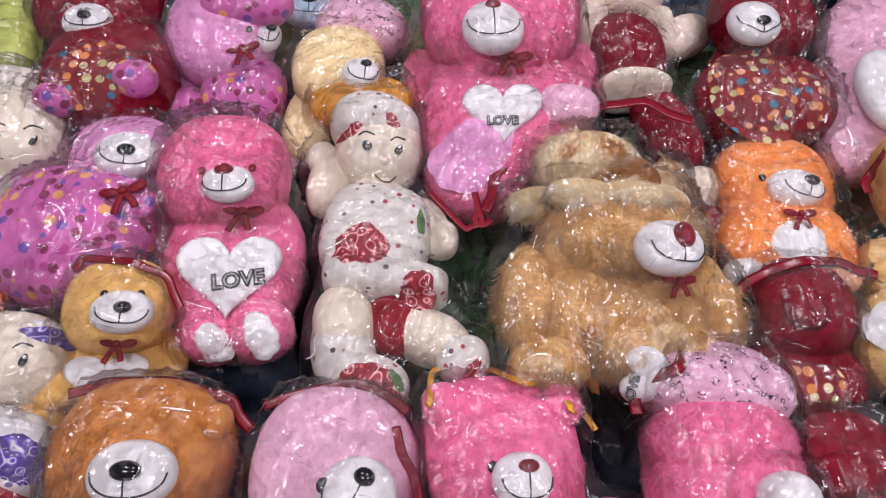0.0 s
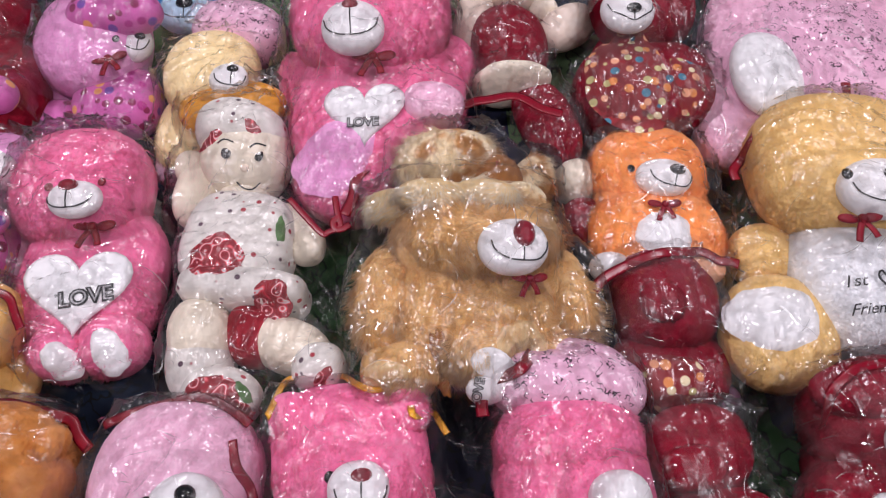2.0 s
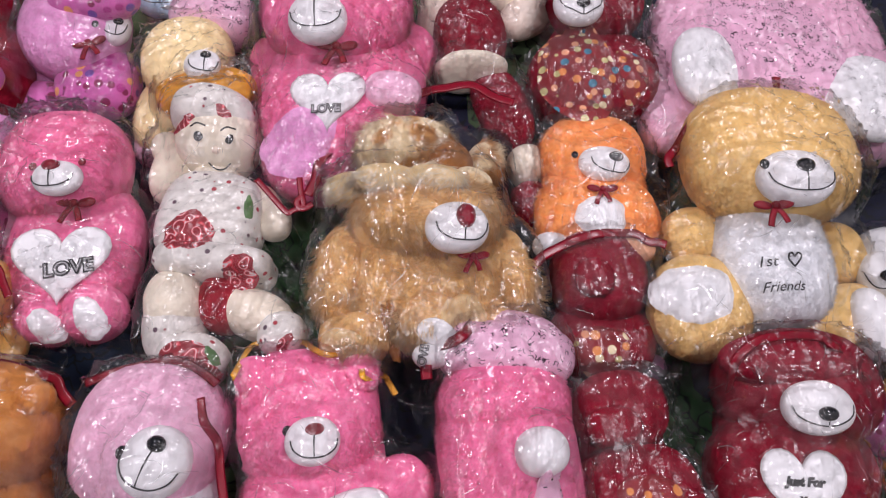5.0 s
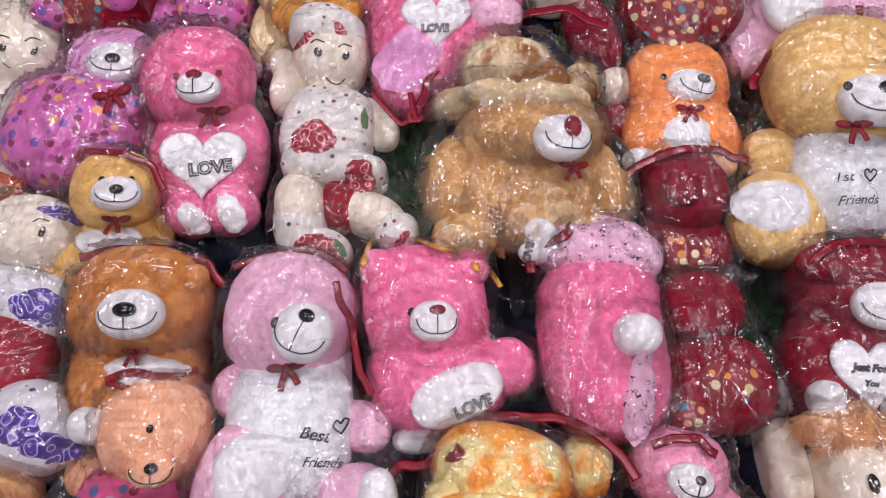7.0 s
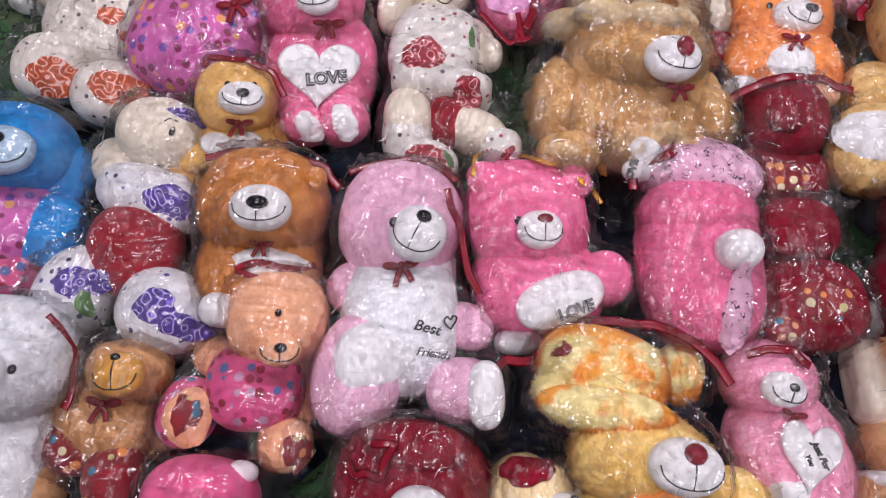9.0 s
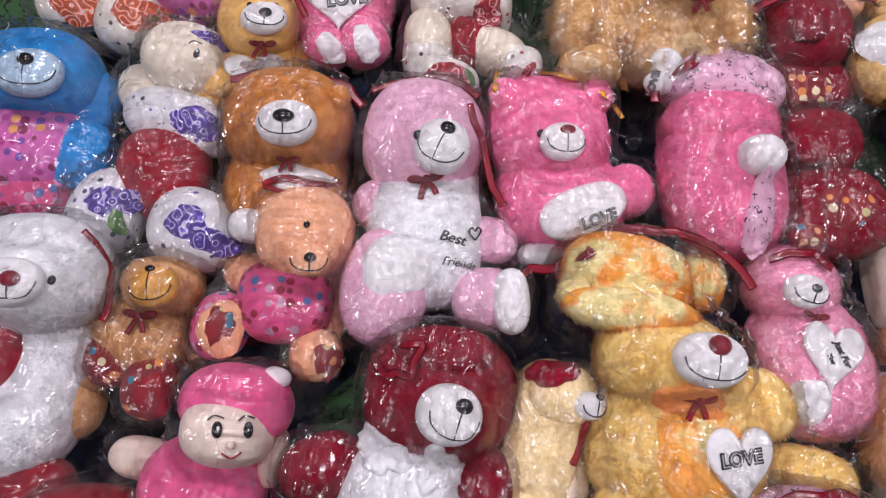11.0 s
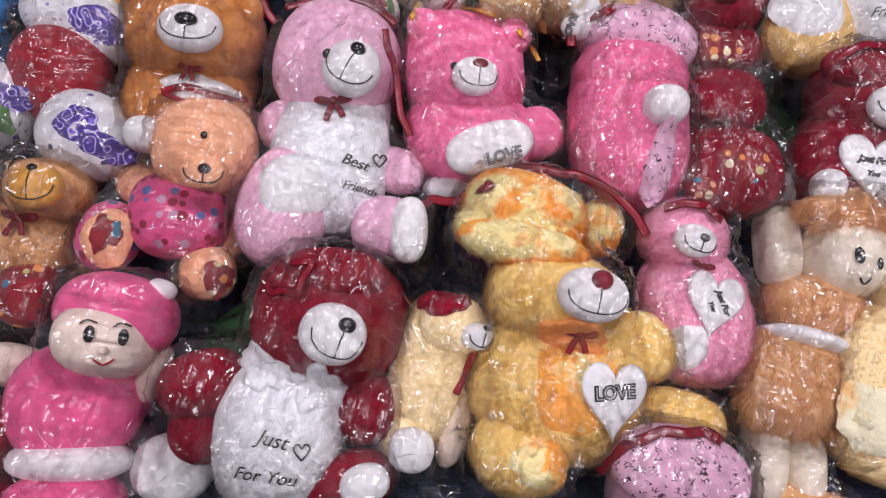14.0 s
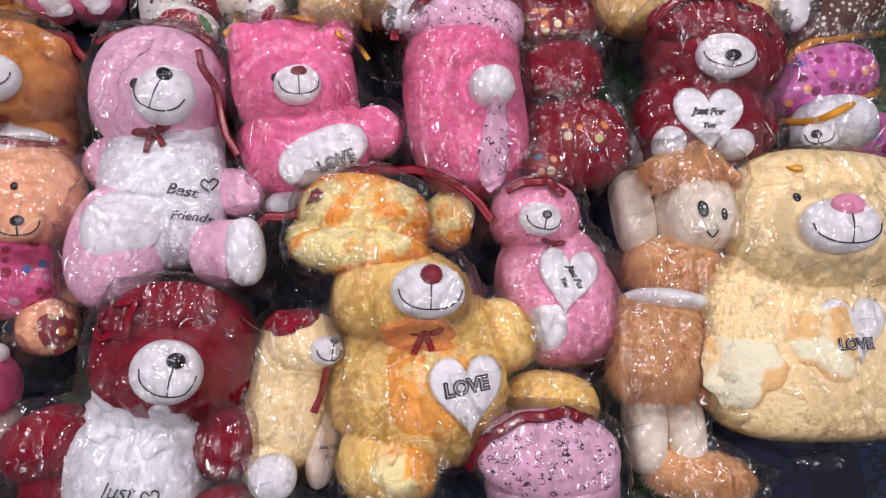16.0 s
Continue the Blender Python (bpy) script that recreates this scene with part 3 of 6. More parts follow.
        for k in range(9):
            ang, fr = r.rand() * math.pi, 30 + 70 * r.rand()
            warp = 2.2 * np.sin(X * (15 + 20 * r.rand()) + r.rand() * 6) + 2.2 * np.sin(Y * (15 + 20 * r.rand()) + r.rand() * 6)
            ridge = 1 - np.abs(np.sin((X * math.cos(ang) + Y * math.sin(ang)) * fr + warp))
            fold += ridge ** 5 * (0.4 + 0.8 * r.rand()) * np.clip(np.sin(X * 23 + k) + np.sin(Y * 19 + 2 * k) + 0.6, 0, 1.5)
        Z = np.maximum(S, H + 0.003) + puff * (0.8 + 1.2 * np.clip(near / 0.02, 0, 1)) * fold + 0.002
        edge = margin * (0.75 + 0.6 * np.sin(X * 31 + seed) * np.sin(Y * 27 + seed))
        keep = near < edge
        verts, faces, index = [], [], -np.ones(X.shape, int)
        cells = keep[:-1, :-1] & keep[1:, :-1] & keep[:-1, 1:] & keep[1:, 1:]
        used = np.zeros(X.shape, bool)
        for dy in (0, 1):
            for dx in (0, 1):
                used[dy:used.shape[0] - 1 + dy, dx:used.shape[1] - 1 + dx] |= cells
        index[used] = np.arange(used.sum())
        verts = np.stack([X[used], Y[used], Z[used]], -1)
        j, i = np.nonzero(cells)
        faces = np.stack([index[j, i], index[j, i + 1], index[j + 1, i + 1], index[j + 1, i]], -1).tolist()
        sheet = mesh_of("plastic_bag", verts.tolist(), faces, [M["film"]])
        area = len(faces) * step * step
        # Thin slivers scattered over the creased sheet, shaped to stand for its glints.
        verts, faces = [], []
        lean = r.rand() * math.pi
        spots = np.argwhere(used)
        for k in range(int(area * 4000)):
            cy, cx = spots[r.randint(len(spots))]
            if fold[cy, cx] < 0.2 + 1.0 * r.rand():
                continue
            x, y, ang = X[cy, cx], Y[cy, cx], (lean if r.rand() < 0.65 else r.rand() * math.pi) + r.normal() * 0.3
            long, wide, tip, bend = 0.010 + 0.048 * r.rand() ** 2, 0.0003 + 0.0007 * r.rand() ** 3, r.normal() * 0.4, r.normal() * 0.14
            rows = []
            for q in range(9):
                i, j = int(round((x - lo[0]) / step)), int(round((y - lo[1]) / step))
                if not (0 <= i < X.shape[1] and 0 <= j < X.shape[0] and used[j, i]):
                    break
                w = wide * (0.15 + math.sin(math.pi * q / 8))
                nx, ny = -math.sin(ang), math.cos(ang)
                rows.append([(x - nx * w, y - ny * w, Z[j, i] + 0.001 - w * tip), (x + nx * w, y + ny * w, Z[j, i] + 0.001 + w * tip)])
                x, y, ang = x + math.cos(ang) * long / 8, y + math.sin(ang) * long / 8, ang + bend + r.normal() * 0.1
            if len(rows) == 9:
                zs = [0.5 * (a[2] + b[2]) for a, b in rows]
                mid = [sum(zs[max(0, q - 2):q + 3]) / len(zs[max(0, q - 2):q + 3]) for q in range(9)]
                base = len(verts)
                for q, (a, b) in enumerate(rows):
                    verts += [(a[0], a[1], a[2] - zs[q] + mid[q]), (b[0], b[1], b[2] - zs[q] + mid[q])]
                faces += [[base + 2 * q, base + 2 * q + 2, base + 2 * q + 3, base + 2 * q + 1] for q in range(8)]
        ob = new("plastic_bag", sheet)
        if self.doll:
            ob.location = self.at
            tagged(ob, "clear crinkled cellophane bag drawn over a stuffed doll", "plastic bag", "bags over dolls")
        else:
            ob.parent = self.root
            ob["label"] = "clear crinkled cellophane bag"
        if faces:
            slivers = tagged(new("crease", mesh_of("crease", verts, faces, [M["crease"]])), "glossy slivers added on the cellophane's creases as glints", "", "", "stuff")
            slivers.parent = ob
        return ob

    def done(self, bag=True, **kw):
        if self.doll:
            me = mesh_of(self.name, np.vstack(self.v).tolist(), self.f, [M[m] for m in self.mats], self.i)
            ob = tagged(new(self.name, me), self.label, self.category, self.group)
            ob.location = self.at
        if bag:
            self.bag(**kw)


# ---- the stall: cloth-covered floor; walls, ceiling and area lights added out of view ----
def slab(name, lo, hi, mat, label):
    bm = bmesh.new()
    bmesh.ops.create_cube(bm, size=1)
    for v in bm.verts:
        v.co = Vector([(lo[k] + hi[k]) / 2 + v.co[k] * (hi[k] - lo[k]) for k in range(3)])
    me = bpy.data.meshes.new(name)
    bm.to_mesh(me)
    bm.free()
    me.materials.append(mat)
    return tagged(new(name, me), label, "wall", "", "structure")


def ground_cloth():
    """Navy cotton spread printed with green panels and black scrawls."""
    m, nt, p = nodes_of("printed_ground_cloth")
    co = coords(nt)
    v = add(nt, "ShaderNodeTexVoronoi", Scale=5.0, Randomness=0.7)
    v.distance = "CHEBYCHEV"
    nt.links.new(co, v.inputs["Vector"])
    sep = nt.nodes.new("ShaderNodeSeparateColor")
    nt.links.new(v.outputs["Color"], sep.inputs[0])
    patch = ramp(nt, sep.outputs[0], [(0, (0.008, 0.011, 0.04)), (0.34, (0.03, 0.095, 0.03)), (0.54, (0.008, 0.02, 0.05)), (0.68, (0.08, 0.13, 0.06)), (0.84, (0.005, 0.007, 0.025))], True)
    line = ramp(nt, noise_of(nt, 26, 2), [(0.47, (0, 0, 0)), (0.49, (1, 1, 1)), (0.51, (1, 1, 1)), (0.53, (0, 0, 0))])
    nt.links.new(mix(nt, line, patch, (0.004, 0.006, 0.008)), p.inputs["Base Color"])
    p.inputs["Roughness"].default_value = 0.8
    bump(nt, p, noise_of(nt, 900, 2), 0.4, 0.001)
    return m


def ground_sheet():
    n = 110
    s = np.linspace(0, 1, n)
    X, Y = np.meshgrid(-3 + 7 * s, -3 + 7 * s)
    Q = np.stack([X.ravel(), Y.ravel(), 0 * X.ravel()], -1)
    Q[:, 2] = 0.004 * wobble(Q, 5, 14.0) - 0.006
    f = [(j * n + i, j * n + i + 1, (j + 1) * n + i + 1, (j + 1) * n + i) for j in range(n - 1) for i in range(n - 1)]
    tagged(new("ground", mesh_of("ground", Q.tolist(), f, [ground_cloth()])), "dark navy cloth printed with green panels, spread flat", "ground cloth", "", "structure")


# Unseen enclosure, kept pale so that it bounces fill onto the toys.
wall_paint = cloth("pale_bounce_paint", (0.62, 0.62, 0.65), 0.8, 60, 0.05, 0.0)
ground_sheet()
slab("wall_north", (-3.1, 4.0, -0.1), (4.1, 4.1, CEIL), wall_paint, "plain pale wall added out of view to bounce light")
slab("wall_south", (-3.1, -3.1, -0.1), (4.1, -3.0, CEIL), wall_paint, "plain pale wall added out of view to bounce light")
slab("wall_west", (-3.1, -3.0, -0.1), (-3.0, 4.0, CEIL), wall_paint, "plain pale wall added out of view to bounce light")
slab("wall_east", (4.0, -3.0, -0.1), (4.1, 4.0, CEIL), wall_paint, "plain pale wall added out of view to bounce light")
slab("ceiling", (-3.1, -3.1, CEIL), (4.1, 4.1, CEIL + 0.1), wall_paint, "plain pale ceiling added out of view to bounce light")
# Unseen area lights in place of the stall's actual overhead lamps.
for lx, ly in LAMPS:
    lamp = bpy.data.lights.new("overhead_area", "AREA")
    lamp.shape, lamp.size, lamp.size_y, lamp.energy, lamp.color = "RECTANGLE", 0.6, 0.25, LAMP_POWER, (1.0, 0.915, 1.0)
    lo = new("overhead_area", lamp)
    lo.location = (lx, ly, CEIL - 0.06)

# ---- the toys ----
t = Toy("stuffed_cushion", "lime green stuffed toy in clear plastic", "stuffed toy", -0.822, 0.978, 0.000, False, "stuffed toys on the cloth")
t.blob("body", "lime", (0.0384, -0.0581, 0.057), (0.0754, 0.1753, 0.0570), 1.8, square=2.6)
t.blob("leg", "polka_red", (0.0456, -0.1633, 0.0367), (0.0488, 0.0614, 0.0367), 1.6)
t.done()

t = Toy("teddy_bear", "maroon teddy bear in a spotted dress with lilac feet", "teddy bear", -0.627, 0.880, 0.000, False, "stuffed toys on the cloth")
t.blob("body", "maroon", (0.0758, -0.0716, 0.0792), (0.1137, 0.1143, 0.0792), 1.6, square=2.6)
t.blob("head", "maroon", (0.018, 0.1036, 0.0916), (0.1104, 0.1093, 0.0716), 2.0, square=2.45)
t.drape("dress", "polka_red", (0.0784, -0.1067), (0.0842, 0.0647), 13.2, 0.006, 0.05)
t.blob("foot", "polka_lilac", (0.0258, -0.1601, 0.1365), (0.0300, 0.0246, 0.0300), 1.6)
t.blob("foot", "polka_lilac", (0.1513, -0.1204, 0.1471), (0.0347, 0.0307, 0.0300), 1.7)
t.blob("leg", "maroon", (0.1024, -0.1209, 0.0556), (0.0736, 0.0503, 0.0356), 1.5)
t.face("felt", (0.0362, 0.0155, 0.1407), (0.0418, 0.0360, 0.0229), 1.9, (0.12, -0.23), (0.0118, 0.0086, 0.0069), "nose")
t.blob("neck", "maroon", (0.0469, 0.016, 0.0593), (0.0949, 0.0923, 0.0573), 18.3)
t.done()

t = Toy("teddy_bear", "lilac pink teddy bear with spotted purple dress", "teddy bear", -0.395, 0.931, 0.000, False, "stuffed toys on the cloth")
t.blob("head", "lilac", (0.0168, -0.0037, 0.0833), (0.0972, 0.1089, 0.0733), 1.9, square=2.45)
t.blob("body", "polka_lilac", (0.0653, -0.1082, 0.0491), (0.0750, 0.0701, 0.0491), 1.6, square=2.6)
t.blob("arm", "lilac", (-0.0523, -0.0581, 0.0435), (0.0451, 0.0684, 0.0335), -23.0)
t.blob("hat", "polka_lilac", (0.0752, 0.0096, 0.1445), (0.0817, 0.0401, 0.0400), 2.0)
t.blob("foot", "polka_lilac", (-0.0351, -0.1557, 0.04), (0.0537, 0.0571, 0.0400), 1.5)
t.face("felt", (0.0977, -0.0245, 0.1066), (0.0329, 0.0367, 0.0238), 1.9, (0.55, -0.05), (0.0098, 0.0072, 0.0057), "nose")
t.eye((0.0811, -0.0419, 0.1378), 0.0069, "nose")
t.bow((0.0742, -0.0811, 0.1257), 0.0332, 20, "ribbon")
t.blob("neck", "lilac", (0.041, -0.0559, 0.0413), (0.0645, 0.0576, 0.0393), 24.9)
t.done()

t = Toy("teddy_bear", "blue teddy bear with a pale blue muzzle", "teddy bear", -0.256, 1.198, 0.000, False, "stuffed toys on the cloth")
t.blob("head", "blue", (0.0177, -0.1012, 0.0545), (0.0857, 0.0843, 0.0545), 2.1, square=2.45)
t.blob("body", "blue", (0.0057, 0.04, 0.0664), (0.1072, 0.1078, 0.0664), 2.4, square=2.6)
t.face("pale_blue", (0.0268, -0.1829, 0.0777), (0.0546, 0.0455, 0.0288), 2.0, (0.08, -0.12), (0.0163, 0.0119, 0.0095), "nose")
t.blob("neck", "blue", (0.0117, -0.0306, 0.0456), (0.0737, 0.0708, 0.0436), -175.2)
t.done()

t = Toy("teddy_bear", "cream yellow teddy bear in a printed pink hat", "teddy bear", -0.172, 0.893, 0.000, False, "stuffed toys on the cloth")
t.blob("head", "cream", (0.0105, -0.0364, 0.0715), (0.0843, 0.0888, 0.0615), 1.7, square=2.45)
t.blob("body", "cream", (-0.0381, -0.1352, 0.0363), (0.0456, 0.0796, 0.0363), 1.4, square=2.6)
t.blob("leg", "doodle", (-0.0525, -0.1888, 0.0239), (0.0301, 0.0466, 0.0239), 1.3)
t.blob("hat", "doodle", (0.0434, 0.0819, 0.06), (0.0927, 0.0614, 0.0600), -11.9)
t.face("felt", (0.0561, -0.0861, 0.1191), (0.0330, 0.0317, 0.0212), 1.7, (0.33, 0.21), (0.0099, 0.0073, 0.0058), "nose")
t.blob("neck", "cream", (-0.0138, -0.0858, 0.0311), (0.0392, 0.0551, 0.0291), -26.1)
t.done()

t = Toy("rag_doll", "off-white rag doll in a rose-printed suit and cap", "doll", -0.089, 0.554, 0.000, True, "rag dolls on the cloth")
t.blob("x", "spot_red", (-0.0255, -0.2233, 0.06), (0.0472, 0.0679, 0.0600), 6.0)
t.blob("x", "doll_white", (-0.0253, -0.1916, 0.068), (0.0452, 0.0572, 0.0600), 9.4)
t.blob("x", "doll_white", (0.0968, -0.2026, 0.055), (0.0650, 0.0395, 0.0550), -22.6)
t.blob("x", "red", (0.0462, -0.1809, 0.055), (0.0435, 0.0496, 0.0550), -10.0)
t.blob("x", "spot_red", (0.0133, -0.0423, 0.065), (0.0848, 0.0896, 0.0650), -8.2, square=3.0)
t.blob("x", "doll_white", (0.0091, 0.0405, 0.06), (0.0463, 0.0200, 0.0500), 1.2)
t.blob("x", "spot_red", (0.0297, -0.1275, 0.073), (0.0917, 0.0275, 0.0650), -4.7, square=3.6)
t.blob("x", "spot_red", (0.0155, -0.2794, 0.08), (0.0562, 0.0396, 0.0500), -14.7)
t.blob("x", "spot_red", (0.145, -0.2437, 0.075), (0.0384, 0.0357, 0.0450), 0.6)
t.blob("x", "doll_white", (0.0902, -0.0037, 0.055), (0.0307, 0.0460, 0.0350), 34.9)
t.blob("x", "doll_white", (0.113, -0.0377, 0.06), (0.0287, 0.0330, 0.0300), 1.0)
t.blob("x", "doll_white", (-0.0697, 0.0668, 0.06), (0.0353, 0.0643, 0.0400), -10.7)
t.blob("x", "doll_white", (-0.0839, 0.1053, 0.07), (0.0264, 0.0303, 0.0300), 1.3)
t.blob("x", "frill", (-0.0256, 0.2202, 0.085), (0.0903, 0.0518, 0.0350), 8.1)
t.blob("x", "doll_white", (0.0104, 0.1151, 0.08), (0.0716, 0.0696, 0.0750), 1.3, fluff=0)
t.blob("x", "spot_red", (0.0040, 0.1480, 0.100), (0.0760, 0.0480, 0.0720), -8.0)
t.drape("x", "petal_red", (-0.0041, -0.0882), (0.0447, 0.0396), 1.0, 0.0022, 0.07)
t.drape("x", "petal_red", (0.081, -0.1532), (0.0261, 0.0270), 0.8, 0.0022, 0.07)
t.drape("x", "petal_red", (0.0142, -0.2866), (0.0416, 0.0247), -7.7, 0.0022, 0.07)
t.drape("x", "leaf", (0.0536, -0.2859), (0.0075, 0.0171), 31.7, 0.0022, 0.07)
t.drape("x", "petal_red", (0.0453, -0.3062), (0.0192, 0.0108), 0.5, 0.0022, 0.07)
t.drape("x", "petal_red", (-0.0338, 0.1089), (0.0232, 0.0115), 14.2, 0.0022, 0.07)
t.drape("x", "petal_red", (0.0345, 0.1219), (0.0136, 0.0097), -34.8, 0.0022, 0.07)
t.drape("x", "petal_red", (0.1539, -0.2684), (0.0077, 0.0207), -41.2, 0.0022, 0.07)
t.drape("x", "leaf", (0.0816, -0.0378), (0.0069, 0.0240), 1.1, 0.0022, 0.07)
t.blob("eye", "nose", (-0.0037, 0.0813, 0.1471), (0.0082, 0.0122, 0.0032), 5, None, "", 0.0, 0.0, 2.0, False)
t.eye((-0.0018, 0.0819, 0.1507), 0.0024, "felt")
t.cord("x", "ink", [(-0.018, 0.0972, 0.1497), (-0.0073, 0.1018, 0.1534), (0.0075, 0.0957, 0.1538)], 0.0014, 1.0)
t.blob("eye", "nose", (0.0443, 0.0796, 0.1395), (0.0074, 0.0112, 0.0032), 5, None, "", 0.0, 0.0, 2.0, False)
t.eye((0.0461, 0.0808, 0.1422), 0.0022, "felt")
t.cord("x", "ink", [(0.032, 0.0882, 0.1492), (0.0414, 0.0958, 0.1484), (0.0545, 0.0963, 0.1411)], 0.0014, 1.0)
t.blob("x", "skin", (0.0227, 0.0619, 0.1317), (0.0071, 0.0063, 0.0060), 1.3)
t.cord("x", "ink", [(0.0063, 0.0502, 0.1129), (0.0182, 0.0393, 0.1103), (0.0313, 0.0401, 0.1065), (0.0423, 0.0547, 0.1047)], 0.0013, 1.0)
t.done(margin=0.03)

t = Toy("teddy_bear", "large hot pink teddy bear holding a white heart", "teddy bear", 0.145, 0.859, 0.000, False, "stuffed toys on the cloth")
t.blob("body", "hot_pink", (-0.004, -0.101, 0.085), (0.1471, 0.1667, 0.0850), -11.5, square=2.6)
t.blob("leg", "hot_pink", (-0.0551, -0.2214, 0.0679), (0.0909, 0.0913, 0.0679), -34.7)
t.blob("head", "hot_pink", (-0.0229, 0.0747, 0.145), (0.1419, 0.1557, 0.0850), 2.0, square=2.45)
t.blob("arm", "hot_pink", (0.0929, -0.0157, 0.0807), (0.0635, 0.0953, 0.0507), -25.3)
t.blob("arm", "hot_pink", (-0.1316, -0.0345, 0.0649), (0.0568, 0.0938, 0.0449), 20.9)
t.drape("foot_pad", "lilac", (-0.0743, -0.2302), (0.0710, 0.0558), 25.2, 0.006, 0.05)
t.blob("foot", "pale_pink", (0.0817, -0.146, 0.1539), (0.0502, 0.0377, 0.0350), -11.6)
t.face("felt", (-0.0417, -0.0362, 0.2137), (0.0503, 0.0507, 0.0327), 1.9, (-0.03, 0.38), (0.0127, 0.0091, 0.0073), "red_nose")
t.heart("felt", (-0.0254, -0.1612, 0.1624), 0.0626, 0.0555, 0, (-0.051, -0.154, 0.987), "LOVE", (-0.0018, -0.0258), 0.0501, 0, 0.009, 0)
t.bow((-0.011, -0.0804, 0.1908), 0.0387, 0, "ribbon")
t.cord("drawstring", "ribbon", [(-0.1398, -0.2995, 0.13), (-0.1182, -0.3256, 0.13), (-0.0876, -0.3613, 0.13), (-0.0781, -0.3592, 0.13), (-0.0618, -0.3496, 0.13), (-0.0667, -0.3239, 0.13), (-0.0708, -0.2973, 0.13)], 0.0037, 0.4)
t.blob("neck", "hot_pink", (-0.0134, -0.0132, 0.07), (0.1220, 0.0883, 0.0680), 6.1)
t.done(margin=0.025)

t = Toy("christmas_doll", "cream stuffed doll in a maroon velvet suit with white trim", "doll", 0.403, 0.985, 0.000, True, "rag dolls on the cloth")
t.blob("x", "maroon", (0.0286, -0.225, 0.045), (0.0529, 0.0949, 0.0450), 18.9)
t.blob("x", "doll_white", (0.0635, -0.3496, 0.04), (0.0359, 0.0384, 0.0400), 12.5)
t.blob("x", "maroon", (0.0665, -0.434, 0.04), (0.0366, 0.0487, 0.0400), 11.9)
t.blob("x", "maroon", (-0.0305, -0.0614, 0.06), (0.0742, 0.0922, 0.0600), 1.8)
t.blob("x", "doll_white", (-0.0314, -0.1528, 0.064), (0.0712, 0.0187, 0.0600), 1.6)
t.blob("x", "skin", (-0.0903, 0.015, 0.05), (0.0378, 0.0940, 0.0400), -12.3)
t.blob("x", "skin", (0.0871, -0.0099, 0.06), (0.0637, 0.0392, 0.0400), 31.2)
t.blob("x", "doll_white", (0.0463, 0.0274, 0.05), (0.0309, 0.0252, 0.0500), 1.9)
t.blob("x", "skin", (0.0022, 0.1018, 0.075), (0.0642, 0.0642, 0.0550), 2.1, fluff=0)
t.blob("x", "maroon", (0.0247, 0.2384, 0.05), (0.0743, 0.0484, 0.0500), 2.3)
t.eye((-0.0334, 0.0617, 0.1111), 0.0065, "nose")
t.eye((0.0082, 0.0541, 0.1147), 0.0065, "nose")
t.cord("x", "ink", [(-0.0165, 0.0463, 0.0899), (0.017, 0.0864, 0.0437), (0.0182, 0.0507, 0.0873)], 0.0017, 1.0)
t.done()

t = Toy("teddy_bear", "maroon teddy bear in a multicoloured spotted dress", "teddy bear", 0.660, 0.917, 0.000, False, "stuffed toys on the cloth")
t.blob("body", "maroon", (-0.0536, -0.1136, 0.0695), (0.1277, 0.0997, 0.0695), 1.5, square=2.6)
t.blob("leg", "maroon", (-0.1326, -0.1248, 0.0415), (0.0537, 0.0587, 0.0415), 1.5)
t.blob("leg", "maroon", (0.0455, -0.1087, 0.0516), (0.0523, 0.0900, 0.0416), -26.6)
t.blob("head", "maroon", (-0.046, 0.044, 0.1229), (0.0947, 0.0959, 0.0629), 2.0, square=2.45)
t.drape("dress", "polka_red", (-0.098, -0.1339), (0.0714, 0.1106), 1.6, 0.006, 0.05)
t.drape("sleeve", "polka_red", (-0.004, -0.1452), (0.0359, 0.0539), 1.6, 0.006, 0.05)
t.face("felt", (-0.094, -0.0187, 0.1689), (0.0464, 0.0450, 0.0284), 1.9, (0.03, -0.45), (0.0130, 0.0095, 0.0076), "nose")
t.blob("neck", "maroon", (-0.0498, -0.0348, 0.0523), (0.0815, 0.0789, 0.0503), -2.8)
t.done()

t = Toy("teddy_bear", "large pale pink teddy bear in a printed shirt", "teddy bear", 1.001, 0.937, 0.000, False, "stuffed toys on the cloth")
t.blob("body", "pale_pink", (-0.0611, -0.091, 0.085), (0.2244, 0.2361, 0.0850), -0.8, square=2.6)
t.blob("leg", "pale_pink", (-0.226, -0.1522, 0.0615), (0.0772, 0.1544, 0.0615), -20.2)
t.blob("leg", "pale_pink", (0.0992, -0.2006, 0.0652), (0.0907, 0.1252, 0.0652), 10.5)
t.blob("head", "pale_pink", (0.0042, 0.2297, 0.105), (0.1821, 0.2059, 0.0850), -0.4, square=2.45)
t.drape("shirt", "doodle", (-0.0976, -0.1416), (0.1371, 0.1552), -0.7, 0.006, 0.05)
t.blob("foot_pad", "felt", (-0.2171, -0.1677, 0.1463), (0.0564, 0.0869, 0.0300), -0.8)
t.blob("foot_pad", "felt", (0.0516, -0.2365, 0.1445), (0.0882, 0.0925, 0.0300), -0.9)
t.cord("ribbon", "ribbon", [(-0.1082, -0.2082, 0.1663), (-0.1128, -0.2447, 0.1578)], 0.0099, 0.4)
t.blob("neck", "pale_pink", (-0.0284, 0.0694, 0.07), (0.1566, 0.1636, 0.0680), -11.5)
t.done(margin=0.03)

